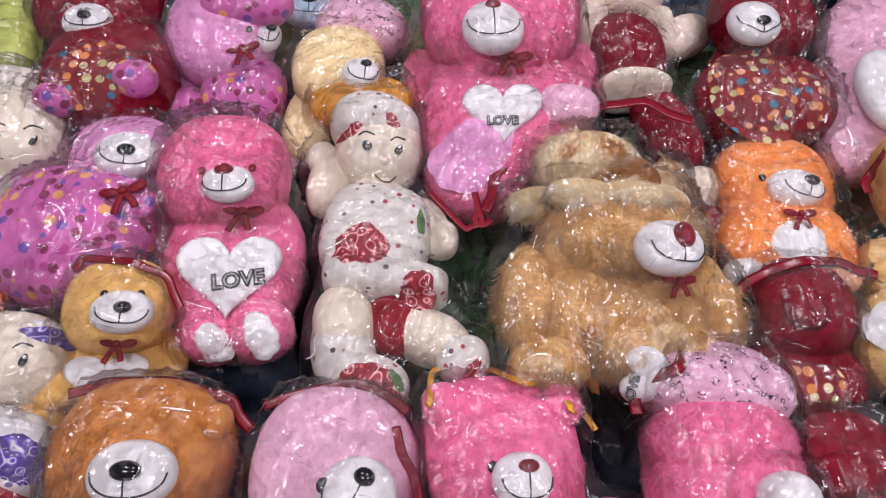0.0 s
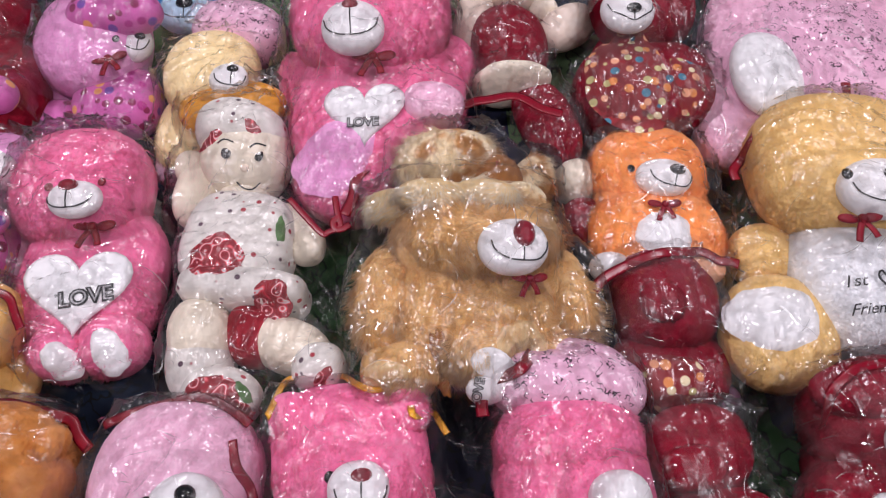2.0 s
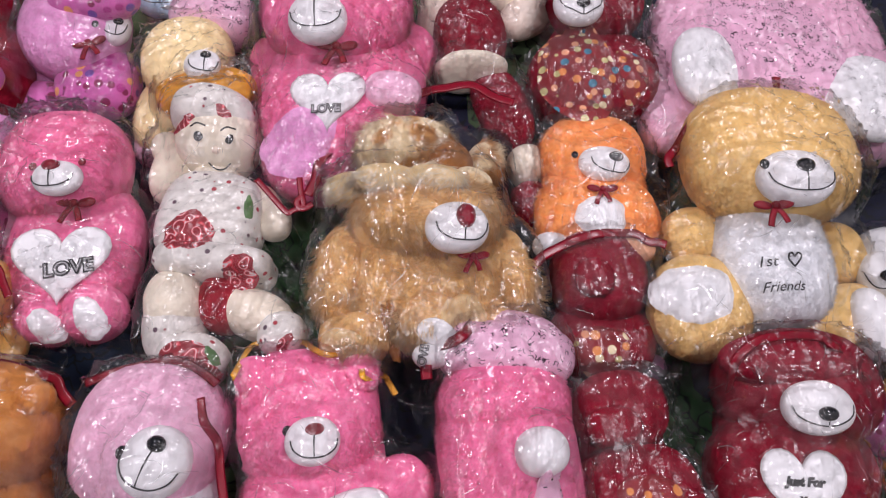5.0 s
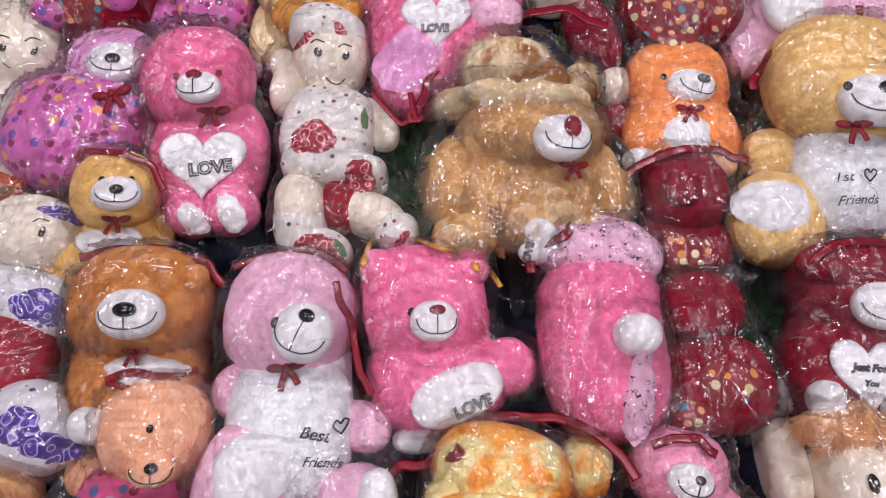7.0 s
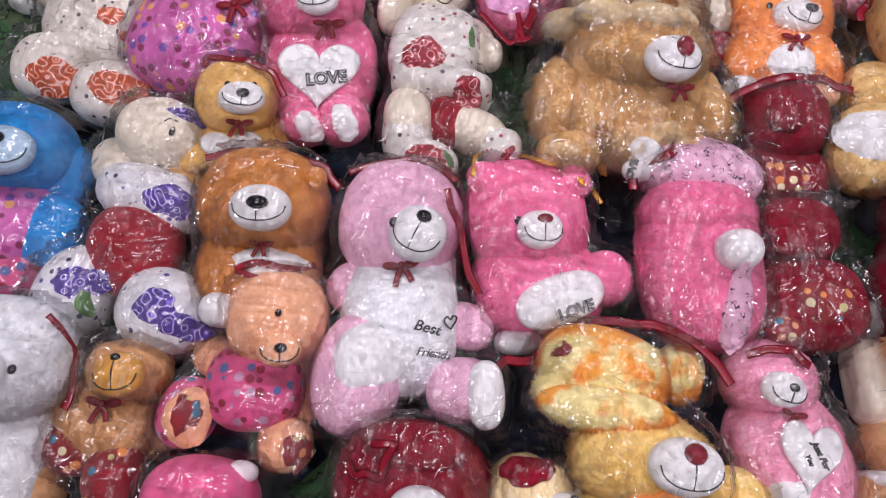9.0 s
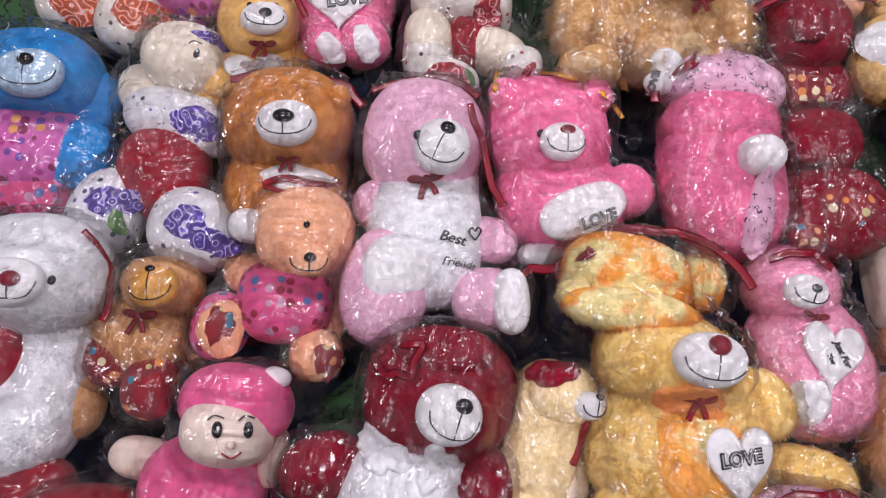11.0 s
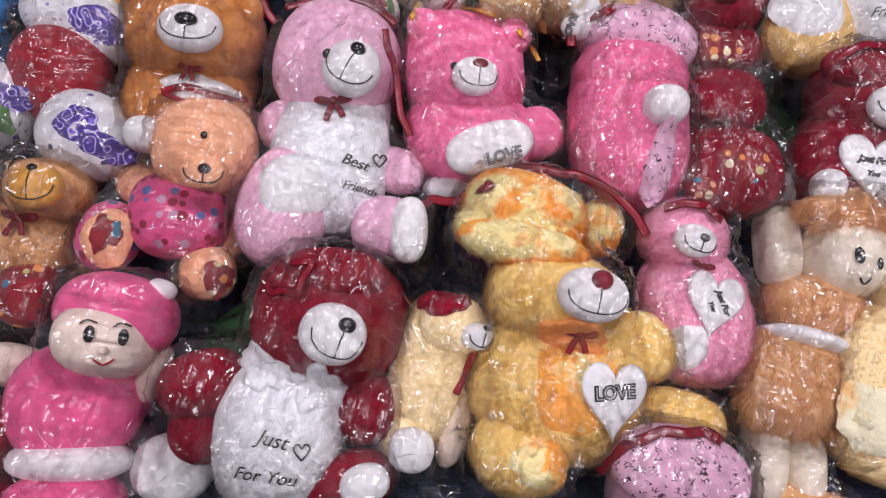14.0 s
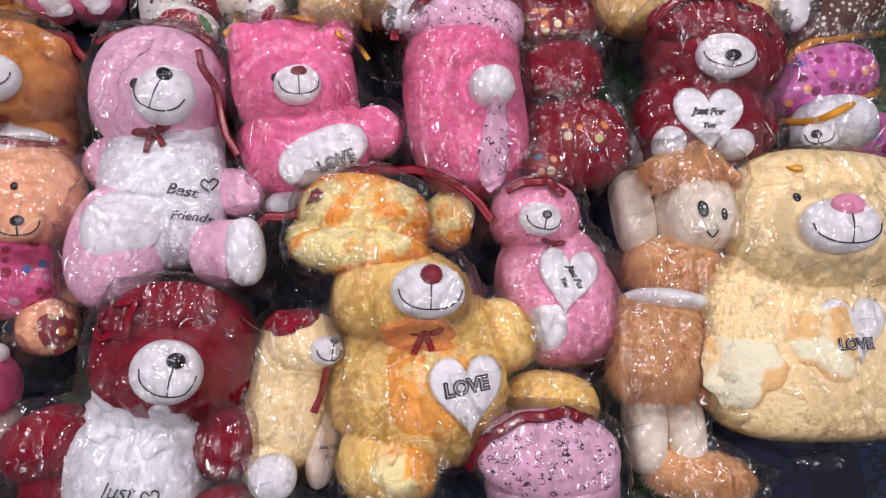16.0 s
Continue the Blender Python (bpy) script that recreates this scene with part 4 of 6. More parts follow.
t = Toy("teddy_bear", "bright orange teddy bear with a white bib", "teddy bear", 0.592, 0.584, 0.000, False, "stuffed toys on the cloth")
t.blob("body", "orange", (-0.0221, -0.0766, 0.0636), (0.1096, 0.0838, 0.0636), -1.1, square=2.6)
t.blob("head", "orange", (-0.0112, 0.0459, 0.065), (0.1004, 0.0887, 0.0600), -1.0, square=2.45)
t.blob("arm", "orange", (-0.0865, -0.0566, 0.0605), (0.0381, 0.0554, 0.0305), -12.6)
t.blob("arm", "orange", (0.0598, -0.0639, 0.0581), (0.0363, 0.0487, 0.0281), 9.9)
t.drape("bib", "felt", (-0.0278, -0.101), (0.0445, 0.0430), -1.1, 0.006, 0.05)
t.blob("foot", "felt", (-0.1055, -0.1336, 0.0858), (0.0327, 0.0224, 0.0250), -1.2)
t.blob("foot", "peach", (0.0242, -0.1473, 0.1038), (0.0345, 0.0266, 0.0250), -1.2)
t.face("felt", (-0.0101, 0.001, 0.1223), (0.0436, 0.0319, 0.0228), -7.0, (0.34, 0.07), (0.0129, 0.0094, 0.0076), "nose")
t.eye((-0.0561, 0.0226, 0.1189), 0.0059, "nose")
t.bow((-0.0222, -0.0553, 0.1297), 0.0275, 0, "ribbon")
t.blob("neck", "orange", (-0.0167, -0.0154, 0.05), (0.0863, 0.0615, 0.0480), -5.1)
t.done()

t = Toy("teddy_bear", "golden teddy bear with a white belly and printed heart", "teddy bear", 0.890, 0.506, 0.000, False, "stuffed toys on the cloth")
t.blob("body", "white", (-0.0564, -0.096, 0.085), (0.0974, 0.1148, 0.0850), -1.2, fluff=0.006, square=2.6)
t.blob("leg", "gold", (-0.1816, -0.1685, 0.0828), (0.0807, 0.0883, 0.0628), -1.3)
t.blob("leg", "gold", (0.0498, -0.1874, 0.0664), (0.0979, 0.0589, 0.0464), 13.4)
t.blob("arm", "gold", (-0.1616, -0.0398, 0.073), (0.0552, 0.0565, 0.0430), -1.2)
t.blob("arm", "gold", (0.0723, -0.072, 0.069), (0.0519, 0.0573, 0.0390), -1.2)
t.blob("head", "gold", (-0.032, 0.0785, 0.13), (0.1441, 0.1260, 0.0900), -1.0, square=2.45)
t.drape("foot_pad", "felt", (-0.2041, -0.1617), (0.0642, 0.0519), -1.3, 0.006, 0.05)
t.blob("foot_pad", "felt", (0.0747, -0.2082, 0.1087), (0.0332, 0.0595, 0.0300), -1.3)
t.face("felt", (-0.0451, -0.0056, 0.2062), (0.0600, 0.0463, 0.0332), -1.0, (-0.00, 0.07), (0.0142, 0.0115, 0.0092), "nose")
t.eye((-0.096, 0.0104, 0.223), 0.0079, "nose")
turn = Vector((0, 0, 1)).rotation_difference(Vector((-0.151, -0.246, 0.957))).to_matrix()
t.words("1st", (-0.1000, -0.1260, 0.165), turn, (0, 0), 0.0270, 0, 0.004, None, 0, 0.0)
t.words("Friends", (-0.0800, -0.1640, 0.160), turn, (0, 0), 0.0600, 0, 0.004, None, 0, 0.0)
t.cord("lettering", "ink", [(-0.064, -0.1382, 0.1748), (-0.0697, -0.1268, 0.1747), (-0.0683, -0.1192, 0.1744), (-0.0631, -0.1158, 0.1749), (-0.0596, -0.1213, 0.1745), (-0.054, -0.116, 0.1749), (-0.0495, -0.1196, 0.1745), (-0.0526, -0.1267, 0.1737), (-0.064, -0.1382, 0.1748)], 0.0014, 1.0)
t.bow((-0.0885, -0.054, 0.2035), 0.0333, 5, "ribbon")
t.cord("drawstring", "ribbon", [(-0.1992, 0.0666, 0.13), (-0.1997, 0.0841, 0.13), (-0.1824, 0.104, 0.13), (-0.1682, 0.1245, 0.1564), (-0.1264, 0.1745, 0.13), (-0.0701, 0.1919, 0.13), (-0.0234, 0.2047, 0.13), (0.0241, 0.1986, 0.13), (0.0633, 0.1943, 0.13), (0.091, 0.1719, 0.13), (0.1138, 0.1443, 0.13), (0.1102, 0.1045, 0.13), (0.1138, 0.0737, 0.13)], 0.0056, 0.4)
t.blob("neck", "white", (-0.0442, -0.0087, 0.07), (0.0837, 0.0881, 0.0680), -7.9)
t.done(margin=0.03)

t = Toy("teddy_bear", "small dark maroon teddy bear with a spotted belly", "teddy bear", 0.576, 0.377, 0.000, False, "stuffed toys on the cloth")
t.blob("body", "maroon", (-0.0196, -0.0785, 0.0485), (0.0877, 0.0619, 0.0485), -1.4, square=2.6)
t.blob("head", "maroon", (-0.0199, 0.0217, 0.0756), (0.0766, 0.0840, 0.0606), -1.2, square=2.45)
t.blob("arm", "maroon", (0.0457, -0.0477, 0.0269), (0.0345, 0.0549, 0.0269), 8.9)
t.drape("dress", "polka_red", (-0.0318, -0.1052), (0.0476, 0.0393), -1.4, 0.006, 0.05)
t.blob("foot", "lilac", (0.0725, -0.1143, 0.0152), (0.0193, 0.0214, 0.0152), -1.4)
t.blob("muzzle", "maroon", (-0.0408, -0.0031, 0.1328), (0.0318, 0.0331, 0.0200), -1.2)
t.cord("drawstring", "ribbon", [(-0.142, 0.0058, 0.13), (-0.1302, 0.0194, 0.13), (-0.1145, 0.0356, 0.13), (-0.0797, 0.0538, 0.13), (-0.0513, 0.0629, 0.1377), (-0.0238, 0.0684, 0.1396), (0.0144, 0.0723, 0.1307), (0.0365, 0.0709, 0.13), (0.0552, 0.0573, 0.13), (0.0698, 0.0557, 0.13), (0.0819, 0.0506, 0.13)], 0.0059, 0.4)
t.blob("neck", "maroon", (-0.0198, -0.0284, 0.0408), (0.0659, 0.0501, 0.0388), 0.1)
t.done(margin=0.028)

t = Toy("teddy_bear", "pale grey teddy bear with a black nose", "teddy bear", 1.113, 0.431, 0.000, False, "stuffed toys on the cloth")
t.blob("head", "white", (-0.0368, -0.0115, 0.0513), (0.0830, 0.0676, 0.0513), -1.2, square=2.45)
t.blob("body", "white", (-0.0545, -0.1262, 0.0529), (0.0720, 0.0686, 0.0529), -1.3, square=2.6)
t.face("felt", (-0.088, -0.0465, 0.0912), (0.0481, 0.0417, 0.0308), -1.2, (-0.38, -0.29), (0.0130, 0.0095, 0.0076), "nose")
t.blob("neck", "white", (-0.0457, -0.0689, 0.043), (0.0619, 0.0580, 0.0410), -8.8)
t.done()

t = Toy("teddy_bear", "maroon teddy bear holding a white printed heart", "teddy bear", 0.847, 0.134, 0.000, False, "stuffed toys on the cloth")
t.blob("body", "maroon", (-0.0633, -0.0613, 0.08), (0.1096, 0.1008, 0.0800), -1.6, square=2.6)
t.blob("head", "maroon", (-0.0257, 0.0697, 0.095), (0.1197, 0.0882, 0.0750), -1.4, square=2.45)
t.blob("leg", "maroon", (-0.1191, -0.1054, 0.06), (0.0517, 0.0501, 0.0400), -1.6)
t.blob("leg", "maroon", (0.0091, -0.1169, 0.0599), (0.0528, 0.0502, 0.0399), -1.6)
t.blob("arm", "maroon", (0.0495, -0.0358, 0.0513), (0.0417, 0.0611, 0.0313), 12.1)
t.blob("hood", "maroon", (-0.0555, 0.0983, 0.1516), (0.1042, 0.0407, 0.0350), -1.4)
t.face("felt", (-0.0415, 0.0271, 0.1668), (0.0487, 0.0374, 0.0286), -1.5, (-0.05, -0.37), (0.0134, 0.0098, 0.0079), "nose")
t.heart("felt", (-0.0809, -0.0707, 0.1561), 0.0538, 0.0553, -5, (-0.075, -0.042, 0.996), "Just For/You", (-0.0026, 0.0028), 0.0538, -5, 0.009, 0)
t.blob("foot", "felt", (-0.1405, -0.1077, 0.1346), (0.0254, 0.0262, 0.0300), -1.6)
t.blob("foot", "felt", (-0.0426, -0.1189, 0.1508), (0.0284, 0.0225, 0.0300), -1.6)
t.cord("drawstring", "ribbon", [(-0.141, 0.0605, 0.1307), (-0.1468, 0.0731, 0.16), (-0.1464, 0.0904, 0.1817), (-0.1267, 0.1079, 0.1901), (-0.1047, 0.1185, 0.1906), (-0.06, 0.1241, 0.1868), (-0.0203, 0.1212, 0.1829), (-0.0073, 0.1046, 0.1926), (0.0607, 0.11, 0.13), (0.067, 0.0957, 0.13), (0.0372, 0.0647, 0.1718)], 0.0052, 0.4)
t.blob("neck", "maroon", (-0.0445, 0.0042, 0.062), (0.0943, 0.0682, 0.0600), -16.0)
t.done(margin=0.028)

t = Toy("teddy_bear", "large shaggy golden brown teddy bear in a furry hat", "teddy bear", 0.308, 0.496, 0.000, False, "stuffed toys on the cloth")
t.blob("body", "shaggy", (-0.0280, -0.1000, 0.085), (0.1520, 0.1250, 0.0880), 0.8, lumps=0.10, square=2.6)
t.blob("arm", "shaggy", (-0.1560, -0.1020, 0.098), (0.0550, 0.0850, 0.0620), -4.7, lumps=0.14)
t.blob("arm", "shaggy", (0.1030, -0.1060, 0.092), (0.0490, 0.0900, 0.0620), 6.0, lumps=0.14)
t.blob("leg", "shaggy", (-0.1360, -0.2000, 0.105), (0.0640, 0.0460, 0.0580), 0.6, lumps=0.16)
t.blob("leg", "shaggy", (-0.0300, -0.1760, 0.112), (0.0620, 0.0550, 0.0620), 0.7, lumps=0.16)
t.blob("leg", "shaggy", (0.0640, -0.1840, 0.100), (0.0500, 0.0500, 0.0560), 0.6, lumps=0.16)
t.blob("head", "shaggy", (-0.0300, -0.0230, 0.130), (0.1260, 0.0780, 0.0880), 1.0, square=2.45)
# Umber strips put the brown shade between the legs into the pile colour.
t.drape("inner_leg", "umber", (-0.0830, -0.1950), (0.0130, 0.0420), 8.0, 0.003, 0.14)
t.drape("inner_leg", "umber", (0.0180, -0.2050), (0.0110, 0.0300), -12.0, 0.003, 0.14)
t.blob("hat", "blond", (-0.0620, 0.1120, 0.128), (0.0900, 0.0640, 0.0680), 4.0)
t.blob("hat_fold", "umber", (0.0080, 0.0800, 0.135), (0.0440, 0.0400, 0.0420), -30.0)
t.blob("ear", "blond", (0.0720, 0.1080, 0.085), (0.0420, 0.0560, 0.0480), -24.1)
t.blob("hat_brim", "cream_pile", (-0.1450, 0.0320, 0.148), (0.0500, 0.0330, 0.0340), 6.0)
t.blob("hat_brim", "cream_pile", (-0.0850, 0.0200, 0.192), (0.0600, 0.0300, 0.0330), -6.0)
t.blob("hat_brim", "cream_pile", (-0.0120, 0.0180, 0.198), (0.0520, 0.0270, 0.0290), -10.0)
t.blob("hat_brim", "blond", (0.0460, 0.0300, 0.165), (0.0400, 0.0300, 0.0300), -24.0)
t.drape("foot_pad", "cream_pile", (-0.1574, -0.2279), (0.0378, 0.0287), 0.6, 0.008, 0.05)
t.drape("foot_pad", "cream_pile", (0.024, -0.1836), (0.0360, 0.0325), 0.7, 0.008, 0.05)
t.face("felt", (0.015, -0.0733, 0.2108), (0.0469, 0.0400, 0.0293), 1.0, (0.26, 0.11), (0.0143, 0.0188, 0.0114), "red_nose")
t.heart("felt", (-0.0125, -0.2254, 0.1404), 0.0384, 0.0457, 80, (0.030, -0.599, 0.800), "LOVE", (-0.0213, 0.0216), 0.0413, 80, 0.009, 0)
t.cord("drawstring", "ribbon", [(-0.2189, 0.0316, 0.13), (-0.2064, 0.0623, 0.13), (-0.1991, 0.1019, 0.13), (-0.1638, 0.1379, 0.13), (-0.1198, 0.1724, 0.13), (-0.0737, 0.2125, 0.13), (-0.0187, 0.2405, 0.13), (0.0122, 0.2468, 0.13), (0.0582, 0.2531, 0.13), (0.0954, 0.2276, 0.13), (0.1296, 0.2133, 0.13)], 0.0067, 0.4)
t.cord("drawstring", "ribbon", [(-0.2258, 0.0307, 0.13), (-0.2344, 0.0214, 0.13), (-0.2312, 0.0092, 0.13), (-0.2213, 0.0083, 0.13), (-0.2097, 0.0157, 0.13)], 0.0043, 0.4)
t.bow((0.0407, -0.0988, 0.1612), 0.0265, 0, "red")
t.blob("neck", "shaggy", (-0.0292, -0.0548, 0.0516), (0.1091, 0.0256, 0.0496), 7.8)
t.done(margin=0.03)

t = Toy("teddy_bear", "hot pink teddy bear with a white heart lettered on its belly", "teddy bear", -0.319, 0.539, 0.000, False, "stuffed toys on the cloth")
t.blob("body", "hot_pink", (0.0285, -0.0774, 0.068), (0.1037, 0.1218, 0.0680), 0.9, square=2.6)
t.blob("head", "hot_pink", (0.0054, 0.0582, 0.105), (0.1035, 0.1063, 0.0850), 1.2, square=2.45)
t.blob("leg", "hot_pink", (0.0173, -0.1942, 0.08), (0.0459, 0.0436, 0.0500), -19.6)
t.blob("leg", "hot_pink", (0.0838, -0.1847, 0.08), (0.0501, 0.0501, 0.0500), 23.1)
t.blob("arm", "hot_pink", (-0.0574, -0.0648, 0.06), (0.0252, 0.0657, 0.0400), -4.7)
t.blob("arm", "hot_pink", (0.1011, -0.0523, 0.06), (0.0296, 0.0723, 0.0400), 6.7)
t.drape("foot_pad", "felt", (0.0329, -0.2181), (0.0269, 0.0218), -28.8, 0.006, 0.05)
t.drape("foot_pad", "felt", (0.0947, -0.2066), (0.0230, 0.0321), 23.1, 0.006, 0.05)
t.face("felt", (0.0354, -0.0033, 0.1781), (0.0374, 0.0292, 0.0208), 1.2, (-0.08, 0.41), (0.0137, 0.0097, 0.0078), "red_nose")
t.eye((-0.0028, 0.0149, 0.1846), 0.0057, "red_nose")
t.eye((0.0649, 0.0281, 0.1754), 0.0058, "red_nose")
t.bow((0.0526, -0.0317, 0.1447), 0.0336, 0, "ribbon")
t.heart("felt", (0.0427, -0.1181, 0.1299), 0.0716, 0.0620, 3, (0.057, -0.149, 0.987), "LOVE", (0.0148, -0.0168), 0.0731, 10, 0.009, 0)
t.blob("cap", "frill", (-0.056, 0.252, 0.012), (0.0484, 0.0161, 0.0120), 1.5)
t.blob("neck", "hot_pink", (0.017, -0.0096, 0.0564), (0.0890, 0.0688, 0.0544), 9.6)
t.done(margin=0.028)

t = Toy("teddy_bear", "small tan teddy bear in a hat with a lettered bib", "teddy bear", -0.459, 0.355, 0.030, False, "stuffed toys on the cloth")
t.blob("body", "tan", (0.0314, -0.0582, 0.0439), (0.0767, 0.0565, 0.0439), 0.6, square=2.6)
t.blob("head", "tan", (0.0386, 0.0134, 0.0852), (0.0732, 0.0720, 0.0552), 0.8, square=2.45)
t.blob("arm", "tan", (-0.0287, -0.0866, 0.0556), (0.0387, 0.0339, 0.0256), 36.2)
t.blob("arm", "tan", (0.1024, -0.0485, 0.0415), (0.0276, 0.0504, 0.0215), 0.6)
t.blob("leg", "tan", (-0.0582, -0.1334, 0.0293), (0.0390, 0.0423, 0.0293), -18.0)
t.blob("foot_pad", "felt", (-0.0516, -0.1558, 0.0609), (0.0226, 0.0279, 0.0200), -17.9)
t.face("felt", (0.0665, -0.0148, 0.1374), (0.0406, 0.0292, 0.0217), 0.8, (0.23, -0.08), (0.0114, 0.0084, 0.0067), "nose")
t.eye((0.0392, 0.0093, 0.1401), 0.0052, "nose")
t.eye((0.0827, 0.0139, 0.1316), 0.0052, "nose")
t.bow((0.0606, -0.0518, 0.1116), 0.0263, 0, "ribbon")
t.heart("felt", (0.041, -0.0827, 0.0816), 0.0536, 0.0342, 5, (0.048, -0.293, 0.955), "someone", (0.0023, -0.0082), 0.0491, 5, 0.009, 0)
t.cord("drawstring", "ribbon", [(-0.0177, 0.0504, 0.13), (-0.0116, 0.0546, 0.13), (-0.008, 0.0671, 0.13), (0.0238, 0.0653, 0.13), (0.0638, 0.0575, 0.1397), (0.0816, 0.0509, 0.1363), (0.1094, 0.0412, 0.13), (0.1255, 0.0149, 0.13), (0.1377, -0.0051, 0.13)], 0.0043, 0.4)
t.blob("neck", "tan", (0.035, -0.0224, 0.0371), (0.0629, 0.0360, 0.0351), -5.8)
t.done(margin=0.024)

t = Toy("teddy_bear", "lilac teddy bear lying in a purple spotted dress", "teddy bear", -0.574, 0.574, 0.000, False, "stuffed toys on the cloth")
t.blob("body", "polka_lilac", (0.0453, -0.0852, 0.085), (0.1192, 0.1119, 0.0850), -10.7, square=2.6)
t.blob("leg", "lilac", (-0.0718, -0.0032, 0.0546), (0.0599, 0.0866, 0.0446), -10.9)
t.blob("head", "lilac", (0.0833, 0.0739, 0.0753), (0.0872, 0.0760, 0.0553), -0.0, square=2.45)
t.blob("arm", "pale_pink", (0.1373, -0.0425, 0.0568), (0.0463, 0.0770, 0.0368), 17.8)
t.blob("dress", "polka_lilac", (0.1262, -0.0387, 0.1436), (0.0597, 0.0307, 0.0200), -21.6)
t.face("felt", (0.1109, 0.0453, 0.1299), (0.0490, 0.0401, 0.0281), -0.0, (0.20, -0.24), (0.0140, 0.0103, 0.0082), "nose")
t.bow((0.1417, -0.0488, 0.1666), 0.0359, 20, "ribbon")
t.blob("neck", "lilac", (0.0643, -0.0056, 0.0462), (0.0750, 0.0818, 0.0442), -13.4)
t.done(margin=0.028)

t = Toy("rag_doll", "off-white rag doll printed with orange roses", "doll", -0.783, 0.614, 0.000, True, "rag dolls on the cloth")
t.blob("x", "spot_orange", (0.0486, -0.0663, 0.06), (0.1184, 0.0960, 0.0600), -10.7)
t.blob("x", "doll_white", (-0.0478, 0.0327, 0.05), (0.0425, 0.0660, 0.0300), -30.2)
t.blob("x", "doll_white", (0.1518, 0.0338, 0.03), (0.0371, 0.0656, 0.0300), 49.5)
t.blob("x", "spot_orange", (-0.0196, -0.1774, 0.075), (0.0707, 0.0697, 0.0550), 0.3)
t.blob("x", "spot_orange", (0.11, -0.2276, 0.075), (0.0735, 0.0625, 0.0550), 0.4)
t.blob("x", "doll_white", (0.1132, 0.0626, 0.09), (0.0830, 0.0794, 0.0700), -0.1, fluff=0)
t.blob("x", "spot_orange", (0.0718, 0.1605, 0.08), (0.0884, 0.0445, 0.0600), -0.2)
t.drape("x", "petal_orange", (0.0132, -0.2146), (0.0494, 0.0356), 0.3, 0.0022, 0.07)
t.drape("x", "petal_orange", (0.1395, -0.2365), (0.0535, 0.0346), 0.3, 0.0022, 0.07)
t.drape("x", "leaf", (0.1711, -0.242), (0.0162, 0.0139), 0.4, 0.0022, 0.07)
t.drape("x", "petal_orange", (0.0949, -0.083), (0.0293, 0.0205), 0.1, 0.0022, 0.07)
t.drape("x", "petal_orange", (0.1271, -0.1183), (0.0170, 0.0101), 0.2, 0.0022, 0.07)
t.blob("eye", "nose", (0.1266, 0.0222, 0.1521), (0.0066, 0.0100, 0.0030), 5, None, "", 0.0, 0.0, 2.0, False)
t.eye((0.1302, 0.0235, 0.1553), 0.0024, "felt")
t.cord("x", "ink", [(0.1137, 0.0349, 0.1577), (0.1237, 0.041, 0.1587), (0.1375, 0.0372, 0.1562)], 0.0017, 1.0)
t.blob("eye", "nose", (0.1712, 0.0273, 0.1361), (0.0075, 0.0112, 0.0030), 5, None, "", 0.0, 0.0, 2.0, False)
t.eye((0.1738, 0.0297, 0.1379), 0.0027, "felt")
t.cord("x", "ink", [(0.1605, 0.0369, 0.1482), (0.1689, 0.047, 0.1451), (0.1801, 0.0485, 0.1354)], 0.0017, 1.0)
t.cord("x", "ink", [(0.123, -0.0004, 0.1374), (0.1325, -0.0055, 0.1291), (0.1476, 0.0005, 0.1312)], 0.0016, 1.0)
t.done(margin=0.025)

t = Toy("rag_doll", "off-white rag doll with violet roses and red trousers", "doll", -0.606, 0.174, 0.000, True, "rag dolls on the cloth")
t.blob("x", "red", (0.04, -0.0862, 0.07), (0.0810, 0.0874, 0.0700), 16.6)
t.blob("x", "spot_violet", (0.0469, 0.0089, 0.075), (0.0991, 0.0569, 0.0650), -14.2)
t.blob("x", "spot_violet", (0.1171, -0.001, 0.06), (0.0337, 0.0454, 0.0400), 0.7)
t.blob("x", "doll_white", (-0.0324, 0.0756, 0.065), (0.0419, 0.0472, 0.0450), 0.6)
t.blob("x", "spot_violet", (-0.0499, -0.1708, 0.075), (0.0636, 0.0867, 0.0650), -17.5)
t.blob("x", "spot_violet", (0.1124, -0.1922, 0.08), (0.0776, 0.0724, 0.0700), -17.7)
t.blob("x", "doll_white", (0.0544, 0.124, 0.095), (0.0754, 0.0603, 0.0700), 0.5, fluff=0)
t.blob("x", "spot_violet", (0.0785, 0.1583, 0.1), (0.0572, 0.0176, 0.0500), -10.1)
t.drape("x", "petal_violet", (-0.0148, -0.1589), (0.0477, 0.0266), 11.1, 0.0022, 0.07)
t.drape("x", "leaf", (-0.0058, -0.1917), (0.0106, 0.0239), 0.9, 0.0022, 0.07)
t.drape("x", "petal_violet", (0.1249, -0.1964), (0.0371, 0.0319), 0.9, 0.0022, 0.07)
t.drape("x", "petal_violet", (0.164, -0.2224), (0.0429, 0.0211), -8.5, 0.0022, 0.07)
t.drape("x", "petal_violet", (0.1008, -0.0098), (0.0420, 0.0299), 0.7, 0.0022, 0.07)
t.drape("x", "petal_violet", (0.1145, 0.1436), (0.0301, 0.0131), 0.4, 0.0022, 0.07)
t.blob("eye", "nose", (0.0974, 0.106, 0.1528), (0.0067, 0.0100, 0.0030), 5, None, "", 0.0, 0.0, 2.0, False)
t.eye((0.1, 0.1082, 0.1549), 0.0024, "felt")
t.cord("x", "ink", [(0.0858, 0.1177, 0.161), (0.0937, 0.1254, 0.158), (0.1052, 0.1236, 0.1511)], 0.0015, 1.0)
t.cord("x", "ink", [(0.0893, 0.0727, 0.1237), (0.0641, 0.0911, 0.056), (0.0765, 0.1009, 0.0594)], 0.0015, 1.0)
